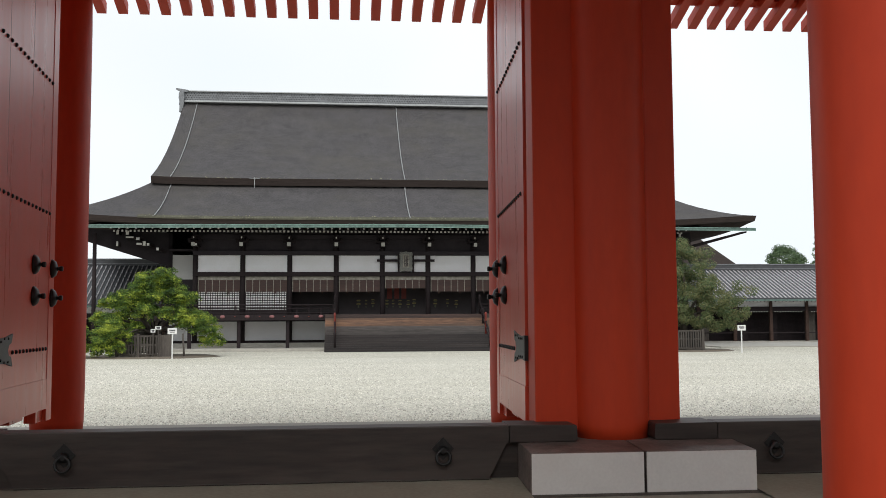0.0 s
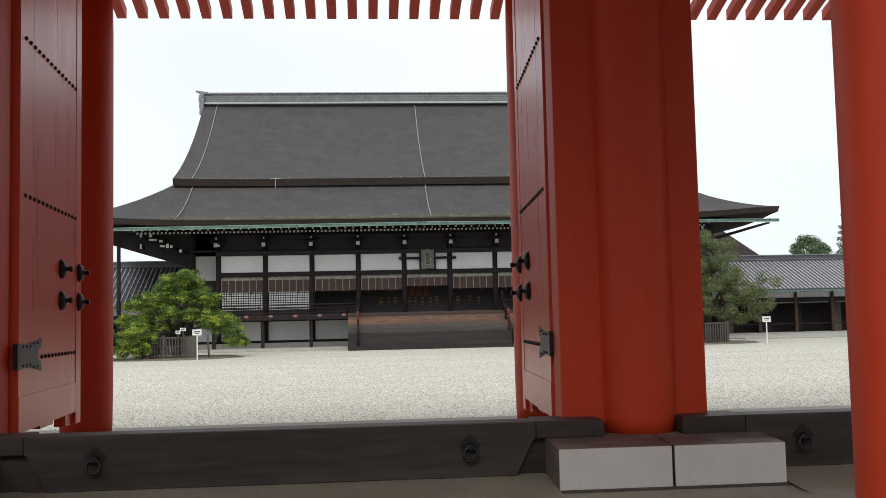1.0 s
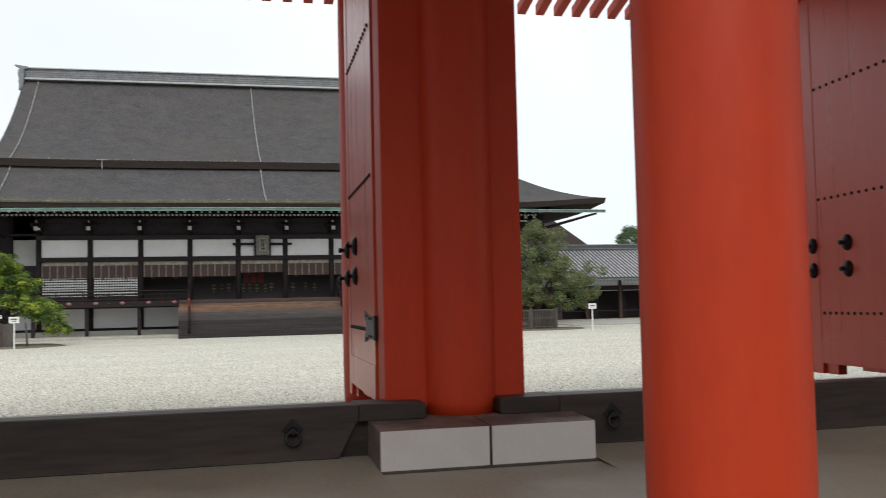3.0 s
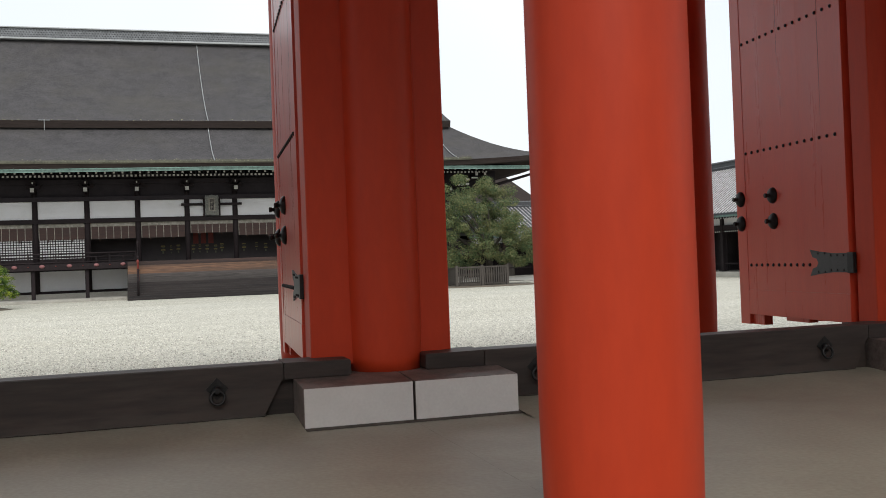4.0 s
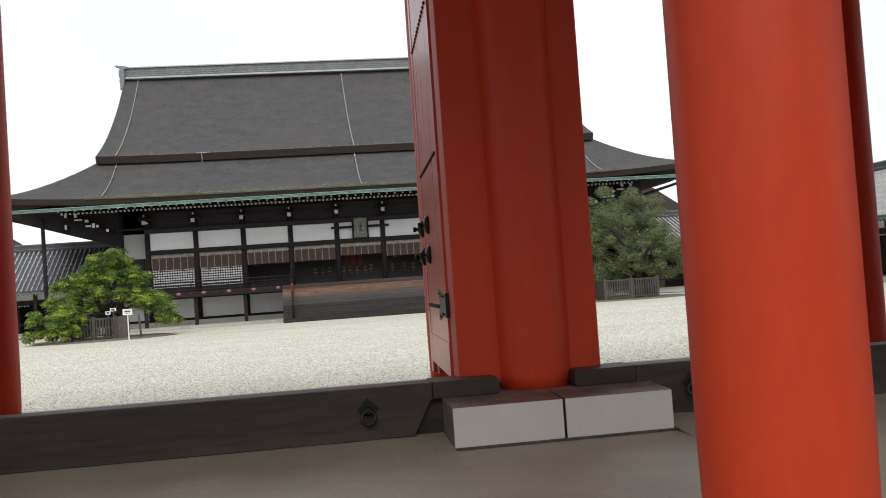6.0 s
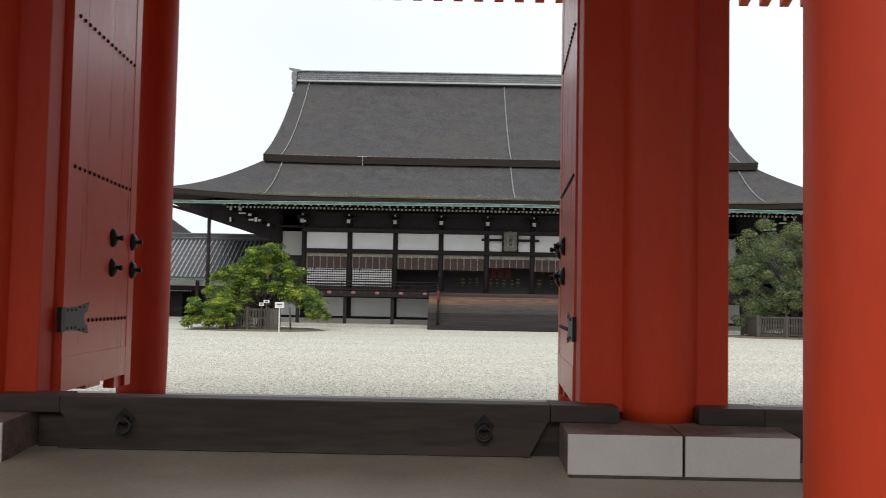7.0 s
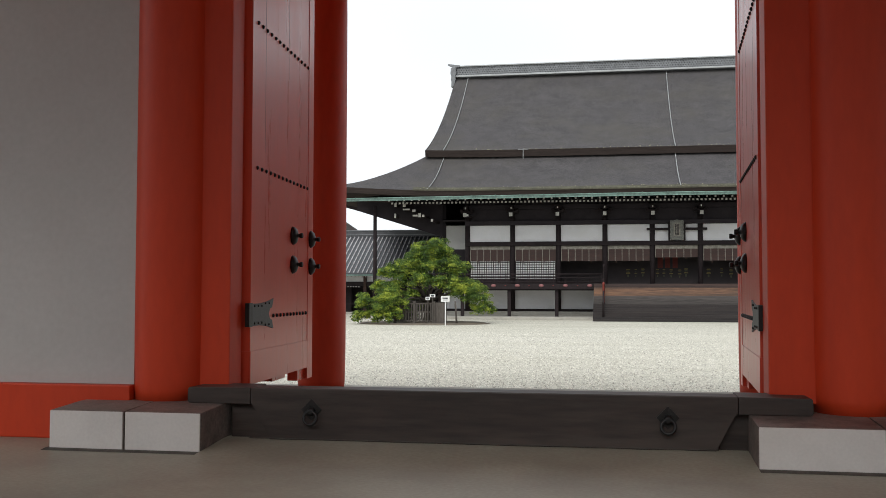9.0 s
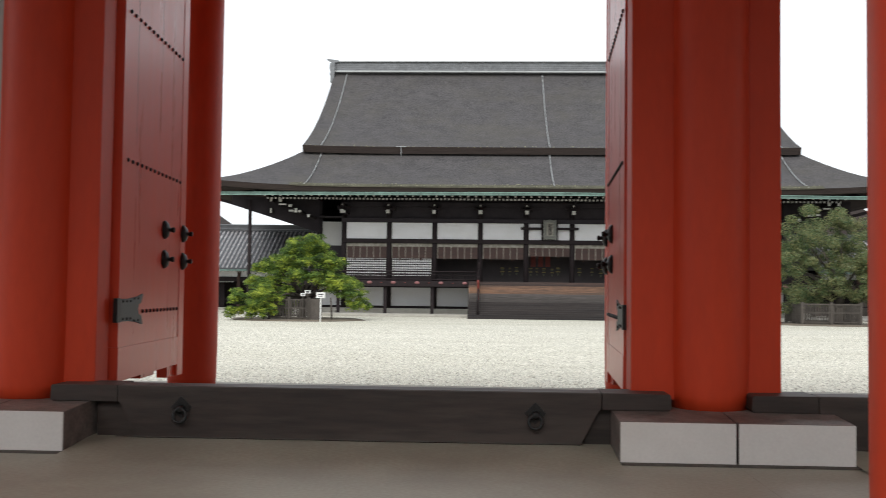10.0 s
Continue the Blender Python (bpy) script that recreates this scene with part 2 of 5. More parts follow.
M_LEAF_DULL = leaf_mat("cherry_leaves", (0.060, 0.100, 0.046), (0.125, 0.172, 0.072), (0.25, 0.245, 0.11), through_light=0.35)
M_LEAF_DARK = leaf_mat("far_pine_leaves", (0.045, 0.080, 0.045), (0.095, 0.15, 0.070), (0.15, 0.21, 0.095))


def gravel_mat():
    m = bpy.data.materials.new("raked_gravel")
    m.use_nodes = True
    n, l = m.node_tree.nodes, m.node_tree.links
    bsdf = n["Principled BSDF"]
    geo = n.new("ShaderNodeNewGeometry")
    cell = n.new("ShaderNodeTexVoronoi")
    cell.inputs["Scale"].default_value = 24.0
    l.new(geo.outputs["Position"], cell.inputs["Vector"])
    mid = n.new("ShaderNodeTexNoise")
    mid.inputs["Scale"].default_value = 13.0
    mid.inputs["Detail"].default_value = 8
    mid.inputs["Roughness"].default_value = 0.75
    l.new(geo.outputs["Position"], mid.inputs["Vector"])
    mp = n.new("ShaderNodeMapping")
    mp.inputs["Scale"].default_value = (0.10, 0.55, 1)
    l.new(geo.outputs["Position"], mp.inputs["Vector"])
    wide = n.new("ShaderNodeTexNoise")
    wide.inputs["Scale"].default_value = 1.0
    wide.inputs["Detail"].default_value = 4
    l.new(mp.outputs["Vector"], wide.inputs["Vector"])
    r1 = n.new("ShaderNodeValToRGB")
    r1.color_ramp.elements[0].position, r1.color_ramp.elements[0].color = 0.0, (0.37, 0.35, 0.29, 1)
    r1.color_ramp.elements[1].position, r1.color_ramp.elements[1].color = 1.0, (0.80, 0.765, 0.665, 1)
    sep = n.new("ShaderNodeSeparateColor")
    l.new(cell.outputs["Color"], sep.inputs["Color"])
    l.new(sep.outputs[0], r1.inputs["Fac"])
    r2 = n.new("ShaderNodeValToRGB")
    r2.color_ramp.elements[0].position, r2.color_ramp.elements[0].color = 0.34, (0.58, 0.575, 0.55, 1)
    r2.color_ramp.elements[1].position, r2.color_ramp.elements[1].color = 0.50, (1, 1, 1, 1)
    l.new(mid.outputs["Fac"], r2.inputs["Fac"])
    r3 = n.new("ShaderNodeValToRGB")
    r3.color_ramp.elements[0].position, r3.color_ramp.elements[0].color = 0.35, (0.90, 0.895, 0.87, 1)
    r3.color_ramp.elements[1].position, r3.color_ramp.elements[1].color = 0.65, (1, 1, 1, 1)
    l.new(wide.outputs["Fac"], r3.inputs["Fac"])
    a = n.new("ShaderNodeMixRGB")
    a.blend_type = "MULTIPLY"
    a.inputs["Fac"].default_value = 1
    l.new(r1.outputs["Color"], a.inputs["Color1"])
    l.new(r2.outputs["Color"], a.inputs["Color2"])
    b = n.new("ShaderNodeMixRGB")
    b.blend_type = "MULTIPLY"
    b.inputs["Fac"].default_value = 1
    l.new(a.outputs["Color"], b.inputs["Color1"])
    l.new(r3.outputs["Color"], b.inputs["Color2"])
    l.new(b.outputs["Color"], bsdf.inputs["Base Color"])
    bsdf.inputs["Roughness"].default_value = 0.85
    bsdf.inputs["Specular IOR Level"].default_value = 0.2
    bp = n.new("ShaderNodeBump")
    bp.inputs["Strength"].default_value = 0.35
    bp.inputs["Distance"].default_value = 0.03
    l.new(mid.outputs["Fac"], bp.inputs["Height"])
    l.new(bp.outputs["Normal"], bsdf.inputs["Normal"])
    return m


M_GRAVEL = gravel_mat()


def pebble_mat():
    """Loose stones, each of its own shade."""
    m = bpy.data.materials.new("loose_pebbles")
    m.use_nodes = True
    n, l = m.node_tree.nodes, m.node_tree.links
    geo = n.new("ShaderNodeNewGeometry")
    ramp = n.new("ShaderNodeValToRGB")
    ramp.color_ramp.elements[0].position, ramp.color_ramp.elements[0].color = 0.0, (0.24, 0.228, 0.195, 1)
    ramp.color_ramp.elements[1].position, ramp.color_ramp.elements[1].color = 1.0, (0.80, 0.77, 0.685, 1)
    mid = ramp.color_ramp.elements.new(0.3)
    mid.color = (0.53, 0.505, 0.44, 1)
    l.new(geo.outputs["Random Per Island"], ramp.inputs["Fac"])
    l.new(ramp.outputs["Color"], n["Principled BSDF"].inputs["Base Color"])
    n["Principled BSDF"].inputs["Roughness"].default_value = 0.7
    return m


M_PEBBLE = pebble_mat()


# ---- mesh helpers ----
def box(bm, x0, x1, y0, y1, z0, z1):
    v = [bm.verts.new(p) for p in ((x0, y0, z0), (x1, y0, z0), (x1, y1, z0), (x0, y1, z0), (x0, y0, z1), (x1, y0, z1), (x1, y1, z1), (x0, y1, z1))]
    for f in ((3, 2, 1, 0), (4, 5, 6, 7), (0, 1, 5, 4), (1, 2, 6, 5), (2, 3, 7, 6), (3, 0, 4, 7)):
        bm.faces.new([v[i] for i in f])
    return v


def hull8(bm, low, high):
    """A block between a lower and an upper four-cornered face."""
    v = [bm.verts.new(p) for p in (*low, *high)]
    for f in ((3, 2, 1, 0), (4, 5, 6, 7), (0, 1, 5, 4), (1, 2, 6, 5), (2, 3, 7, 6), (3, 0, 4, 7)):
        bm.faces.new([v[i] for i in f])


def lathe(bm, profile, seg=24, m=None, smooth=True):
    """A turned form round z from (radius, height) pairs; m places it."""
    rings = []
    for r, z in profile:
        ring = []
        for i in range(seg):
            p = Vector((r * math.cos(2 * math.pi * i / seg), r * math.sin(2 * math.pi * i / seg), z))
            ring.append(bm.verts.new(m @ p if m else p))
        rings.append(ring)
    for a, b in zip(rings, rings[1:]):
        for i in range(seg):
            f = bm.faces.new((a[i], a[(i + 1) % seg], b[(i + 1) % seg], b[i]))
            f.smooth = smooth
    bm.faces.new(rings[0][::-1])
    bm.faces.new(rings[-1])


def rod(bm, p, q, r0, r1=None, seg=8):
    p, q = Vector(p), Vector(q)
    turn = (q - p).to_track_quat("Z", "Y").to_matrix().to_4x4()
    lathe(bm, [(r0, 0), (r0 if r1 is None else r1, (q - p).length)], seg, Matrix.Translation(p) @ turn)


def prism(bm, outline, axis, a, b):
    """Extrudes a closed outline of 2D points along an axis from a to b."""
    def at(p, v):
        return {"x": (v, p[0], p[1]), "y": (p[0], v, p[1]), "z": (p[0], p[1], v)}[axis]
    lo, hi = [bm.verts.new(at(p, a)) for p in outline], [bm.verts.new(at(p, b)) for p in outline]
    k = len(outline)
    bm.faces.new(lo[::-1])
    bm.faces.new(hi)
    for i in range(k):
        bm.faces.new((lo[i], lo[(i + 1) % k], hi[(i + 1) % k], hi[i]))


def ring_tube(bm, centre, big, small, m, seg=20, sub=8):
    v = []
    for i in range(seg):
        a = 2 * math.pi * i / seg
        v.append([bm.verts.new(m @ (Vector(centre) + Vector(((big + small * math.cos(b)) * math.cos(a), (big + small * math.cos(b)) * math.sin(a), small * math.sin(b))))) for b in [2 * math.pi * j / sub for j in range(sub)]])
    for i in range(seg):
        for j in range(sub):
            f = bm.faces.new((v[i][j], v[(i + 1) % seg][j], v[(i + 1) % seg][(j + 1) % sub], v[i][(j + 1) % sub]))
            f.smooth = True


def mesh_of(bm, name, material, bevel=0.0):
    if bevel:
        bmesh.ops.bevel(bm, geom=list(bm.edges), offset=bevel, segments=2, affect="EDGES", profile=0.6)
    bmesh.ops.recalc_face_normals(bm, faces=list(bm.faces))
    me = bpy.data.meshes.new(name)
    bm.to_mesh(me)
    bm.free()
    for mm in material if isinstance(material, (list, tuple)) else [material]:
        me.materials.append(mm)
    return me


def part(name, bm, material, parent, label="", bevel=0.0, kind=""):
    """Links a bmesh as one mesh object under a thing or a part."""
    ob = new(name, mesh_of(bm, name, material, bevel))
    ob.parent = parent
    return tagged(ob, label=label, kind=kind)


def again(ob, parent, m):
    """The same mesh once more, as a part of its own."""
    o = new(ob.name.split(".")[0], ob.data)
    o.parent = parent
    o.matrix_basis = m
    for key in ("label", "kind"):
        if key in ob:
            o[key] = ob[key]
    return o


def thing(name, label, category, loc=(0, 0, 0), group="", kind=""):
    e = new(name)
    e.location = loc
    return tagged(e, label, category, group, kind)


def solid(name, bm, material, label, category, kind="structure", bevel=0.0, group=""):
    return tagged(new(name, mesh_of(bm, name, material, bevel)), label, category, group, kind)


def bmn():
    return bmesh.new()

# ---- setting ----
GZ = -0.61                                  # level of the courtyard; the gate's floor is 0
b = bmn()
S = 1500
vs = [b.verts.new((x, y, GZ)) for x, y in ((-S, -S), (S, -S), (S, S), (-S, S))]
b.faces.new(vs)
solid("ground", b, M_GRAVEL, "pale grey raked gravel courtyard, damp", "ground")

b = bmn()
box(b, -15, 15, -5.7, 4.52, GZ, 0)
solid("floor", b, M_FLOOR, "brown earthen plaster floor of the gate", "floor", bevel=0.01)

for k, x in enumerate((-2.41, 2.53)):
    b = bmn()
    steps = 40
    left, right = [], []
    for i in range(steps + 1):
        y = -5.6 + 4.9 * i / steps
        wob = 0.006 * noise.noise((y * 2.0, k * 3.0, 0))
        w = 0.0022 + 0.002 * noise.noise((y * 5.0, k * 3.0, 4))
        left.append(b.verts.new((x + wob - w, y, 0.0015)))
        right.append(b.verts.new((x + wob + w, y, 0.0015)))
    for i in range(steps):
        b.faces.new((left[i], right[i], right[i + 1], left[i + 1]))
    solid("floor_joint", b, M_JOINT, "thin pale joint in the earthen floor", "floor joint")
# ---- gate ----
PX = (-7.515, -2.435, 2.555, 7.62)             # pillar lines along the gate
FRONT, REAR, MID = -3.76, 3.95, 0.12


def pillar_mesh(r, z0, z1):
    b = bmn()
    lathe(b, [(r * 0.95, z0), (r * 0.98, z0 + 0.12), (r, z0 + 0.5), (r, z1 - 1), (r * 0.95, z1)], 48)
    return b


gate = thing("gate", "vermilion timber palace gate with open doorways on plinths", "gate")
main_pillar = part("pillar", pillar_mesh(0.283, 0.28, 5.2), M_RED, gate, "vermilion round pillar")
main_pillar.location = (PX[1], MID, 0)
for x in (PX[0], PX[2], PX[3], -12.4, 12.4):
    again(main_pillar, gate, pose(x, MID, 0))
outer_pillar = part("pillar", pillar_mesh(0.315, 0.0, 5.4), M_RED, gate, "vermilion round pillar")
outer_pillar.location = (-2.41, FRONT, 0)
for x in (PX[0], PX[2], PX[3], -12.4, 12.4):
    again(outer_pillar, gate, pose(x, FRONT, 0))
rear_pillar = part("pillar", pillar_mesh(0.28, 0.0, 5.4), M_RED, gate, "vermilion round pillar")
rear_pillar.location = (-7.45, REAR, 0)
for x in (-2.47, 2.55, 7.50, -12.4, 12.4):
    again(rear_pillar, gate, pose(x, REAR, 0))

# plinth blocks: white painted faces, brown worn top and sides
for cx, half in ((-2.41, 0.772), (-7.521, 0.576), (2.53, 0.772), (7.60, 0.576)):
    for s in (-1, 1):
        x0, x1 = sorted((cx + s * 0.006, cx + s * half))
        b = bmn()
        prism(b, [(-0.61, 0), (0.92, 0), (0.92, 0.308), (-0.20, 0.304), (-0.61, 0.283)], "x", x0, x1)
        stone = part("plinth_block", b, M_PLINTH_TOP, gate, "worn brown stone plinth block", bevel=0.008)
        b = bmn()
        box(b, x0 + 0.004, x1 - 0.004, -0.622, -0.609, 0.004, 0.280)
        part("white_face", b, M_PLINTH, stone, "whitewashed front face", bevel=0.003)

# dark fillet round the plinths
for cx, half in ((-2.41, 0.772), (-7.521, 0.576), (2.53, 0.772), (7.60, 0.576)):
    b = bmn()
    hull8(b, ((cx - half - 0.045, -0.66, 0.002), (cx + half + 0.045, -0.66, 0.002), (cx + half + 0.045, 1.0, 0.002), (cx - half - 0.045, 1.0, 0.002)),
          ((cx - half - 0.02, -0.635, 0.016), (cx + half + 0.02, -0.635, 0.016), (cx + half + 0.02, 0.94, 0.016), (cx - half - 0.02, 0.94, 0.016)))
    part("mortar_fillet", b, M_FOOT_LINE, gate, "dark fillet round the plinth")

# jambs beside the main pillars
for x0, x1 in ((-7.32, -7.006), (-3.017, -2.69), (-2.20, -1.928), (2.058, 2.32), (2.79, 3.12), (7.006, 7.32)):
    b = bmn()
    box(b, x0, x1, 0.05, 0.30, 0.36, 4.3)
    part("door_jamb", b, M_RED, gate, "vermilion door jamb", bevel=0.012)
for x0, x1 in ((-7.3, -2.7), (-2.24, 2.24), (2.7, 7.3)):
    b = bmn()
    box(b, x0, x1, -0.16, 0.16, 4.3, 4.65)
    part("lintel", b, M_RED, gate, "vermilion lintel", bevel=0.012)
# plaster bays at either end
for s in (-1, 1):
    x0, x1 = sorted((s * 7.74, s * 12.15))
    b = bmn()
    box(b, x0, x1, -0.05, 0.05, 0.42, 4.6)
    part("plaster_wall", b, M_PLASTER_SHADE, gate, "white plaster wall panel")
    b = bmn()
    box(b, x0, x1, -0.12, 0.12, 0.0, 0.418)
    part("sill_beam", b, M_RED, gate, "vermilion sill beam", bevel=0.01)
    b = bmn()
    box(b, x0, x1, -0.14, 0.14, 4.602, 4.9)
    part("head_beam", b, M_RED, gate, "vermilion head beam", bevel=0.01)
    b = bmn()
    x0, x1 = sorted((s * 12.6, s * 60))
    box(b, x0, x1, -0.4, 0.4, GZ, 3.2)
    solid("wall_" + ("west" if s < 0 else "east"), b, M_PLASTER, "white plastered courtyard wall beside the gate", "wall")
# tie beams over the pillar rows
for y, z in ((FRONT, 5.0), (REAR, 5.0), (0, 4.9)):
    b = bmn()
    box(b, -13.0, 13.0, y - 0.12, y + 0.12, z + 0.05, z + 0.45)
    part("tie_beam", b, M_RED, gate, "vermilion tie beam", bevel=0.012)

# rafters with a board along the eave and brown boards above
TIP_Y, TIP_Z, PITCH = 6.6, 5.405, 0.30
rb = bmn()
hull8(rb, ((-0.065, 0, 0), (0.065, 0, 0), (0.065, -6.6, 6.6 * PITCH), (-0.065, -6.6, 6.6 * PITCH)),
      ((-0.065, 0, 0.15), (0.065, 0, 0.15), (0.065, -6.6, 0.15 + 6.6 * PITCH), (-0.065, -6.6, 0.15 + 6.6 * PITCH)))
rafter = part("rafter", rb, M_RED, gate, "vermilion rafter", bevel=0.006)
rafter.location = (-12.9, TIP_Y, TIP_Z)
SPACE = 0.289
for k in range(1, 90):
    again(rafter, gate, pose(-12.9 + SPACE * k, TIP_Y, TIP_Z))
for k in range(0, 90):
    again(rafter, gate, pose(-12.9 + SPACE * k, -TIP_Y, TIP_Z, 0, 0, 180))
for s, rz in ((1, 0), (-1, 180)):
    b = bmn()
    lift = 0.40 * PITCH + 0.15
    hull8(b, ((-13.2, -0.52, lift), (13.2, -0.52, lift), (13.2, -0.36, lift - 0.04), (-13.2, -0.36, lift - 0.04)),
          ((-13.2, -0.52, lift + 0.16), (13.2, -0.52, lift + 0.16), (13.2, -0.36, lift + 0.13), (-13.2, -0.36, lift + 0.13)))
    o = part("eave_board", b, M_RED, gate, "vermilion eave board", bevel=0.006)
    o.matrix_basis = pose(0, s * TIP_Y, TIP_Z, 0, 0, rz)
    b = bmn()
    h0, h1 = 0.52 * PITCH + 0.154, 6.6 * PITCH + 0.154
    hull8(b, ((-13.2, -0.52, h0), (13.2, -0.52, h0), (13.2, -6.6, h1), (-13.2, -6.6, h1)),
          ((-13.2, -0.52, h0 + 0.05), (13.2, -0.52, h0 + 0.05), (13.2, -6.6, h1 + 0.05), (-13.2, -6.6, h1 + 0.05)))
    o = part("soffit", b, M_SOFFIT, gate, "brown soffit boards")
    o.matrix_basis = pose(0, s * TIP_Y, TIP_Z, 0, 0, rz)
    b = bmn()
    hull8(b, ((-13.6, -0.40, h0 + 0.16), (13.6, -0.40, h0 + 0.16), (13.6, -6.6, h1 + 0.1), (-13.6, -6.6, h1 + 0.1)),
          ((-13.6, -0.40, h0 + 0.42), (13.6, -0.40, h0 + 0.42), (13.6, -6.6, h1 + 1.6), (-13.6, -6.6, h1 + 1.6)))
    o = part("roof", b, M_TILE, gate, "grey tiled roof slope")
    o.matrix_basis = pose(0, s * TIP_Y, TIP_Z, 0, 0, rz)


# ---- thresholds with iron rings ----
def threshold(x0, x1, ring_at, slant=0.172):
    t = thing("threshold_beam", "weathered dark timber threshold beam with iron rings", "threshold", ((x0 + x1) / 2, -0.1, 0), "gate thresholds")
    h = (x1 - x0) / 2
    b = bmn()
    prism(b, [(-h + slant, 0.0), (h - slant, 0.0), (h - 0.03, 0.30), (h, 0.306), (h, 0.427), (-h, 0.427), (-h, 0.306), (-h + 0.03, 0.30)], "y", -0.10, 0.12)
    part("beam", b, M_BEAM, t, bevel=0.008)
    for rx in ring_at:
        rx -= (x0 + x1) / 2
        b = bmn()
        prism(b, [(-0.078, 0.275), (0, 0.355), (0.078, 0.275), (0, 0.195)], "y", -0.108, -0.10)
        bmesh.ops.translate(b, verts=list(b.verts), vec=(rx, 0, 0))
        plate = part("ring_plate", b, M_IRON, t, "black iron plate", bevel=0.002)
        b = bmn()
        lathe(b, [(0.034, 0), (0.030, 0.02), (0.015, 0.035)], 16, Matrix.Translation((rx, -0.112, 0.262)) @ pose(0, 0, 0, 90))
        part("boss", b, M_IRON, plate)
        b = bmn()
        ring_tube(b, (0, 0, 0), 0.048, 0.0115, Matrix.Translation((rx, -0.142, 0.218)) @ pose(0, 0, 0, 80))
        part("ring", b, M_IRON, plate, "black iron pull ring")
    return t


threshold(-6.735, -3.255, (-6.265, -3.722))
threshold(-1.74, 1.74, (-1.325, 1.29))
threshold(3.255, 6.735, (3.722, 6.265))
# stubs between the beams and the pillars, worn at the pillar end and notched over the plinth
for xb, xp in ((-6.739, -7.232), (-3.251, -2.765), (-1.744, -2.205), (1.744, 2.205), (3.251, 2.765), (6.739, 7.232)):
    d = 1 if xp > xb else -1
    b = bmn()
    prism(b, [(xb, 0.306), (xp - d * 0.012, 0.308), (xp, 0.322), (xp - d * 0.003, 0.410), (xp - d * 0.012, 0.422), (xb, 0.4265)], "y", -0.1985, 0.14)
    part("threshold_stub", b, M_BEAM, gate, "dark timber threshold end", bevel=0.003)
    # added block, no real part, keeps the gap under the end dark
    b = bmn()
    xf = xb + d * 0.02
    box(b, xf - 0.15, xf + 0.15, -0.13, 0.06, 0, 0.304)
    part("threshold_foot", b, M_BEAM, gate, "added dark filler block in the gap under the threshold end", bevel=0.01)


# worn earth swept up against the thresholds
for x0, x1 in ((-6.94, -3.185), (-1.635, 1.755), (3.305, 6.94)):
    b = bmn()
    steps = 40
    rows = []
    for i in range(steps + 1):
        x = x0 + (x1 - x0) * i / steps
        w = 0.006 * noise.noise((x * 1.3, 5.0, 2.0)) + 0.003 * noise.noise((x * 5.0, 1.0, 2.0))
        rows.append([b.verts.new((x, y, z)) for y, z in ((-1.05, -0.002), (-0.75, 0.012 + w), (-0.45, 0.034 + w), (-0.215, 0.054 + w), (0.1, 0.058 + w))])
    for p, q in zip(rows, rows[1:]):
        for k in range(4):
            f = b.faces.new((p[k], q[k], q[k + 1], p[k + 1]))
            f.smooth = True
    # dark strip paints both dirt and the shadow gap under the beam
    b2 = bmn()
    line = []
    for i in range(121):
        x = x0 + 0.2 + (x1 - x0 - 0.4) * i / 120
        w = 0.010 + 0.022 * max(noise.noise((x * 2.6, 9.0, 1.0)), 0.0) + 0.010 * abs(noise.noise((x * 13.0, 2.0, 1.0)))
        z = 0.061 + 0.006 * noise.noise((x * 1.3, 5.0, 2.0))
        line.append((b2.verts.new((x, -0.2 - w, z - 0.001)), b2.verts.new((x, -0.199, z + 0.006))))
    for p, q in zip(line, line[1:]):
        b2.faces.new((p[0], q[0], q[1], p[1]))
    solid("floor_dirt", b2, M_FOOT_LINE, "dark line of dirt and painted gap shadow along the threshold foot", "dirt")
    solid("floor_fillet", b, M_FLOOR, "earth floor swept up against the threshold", "floor")


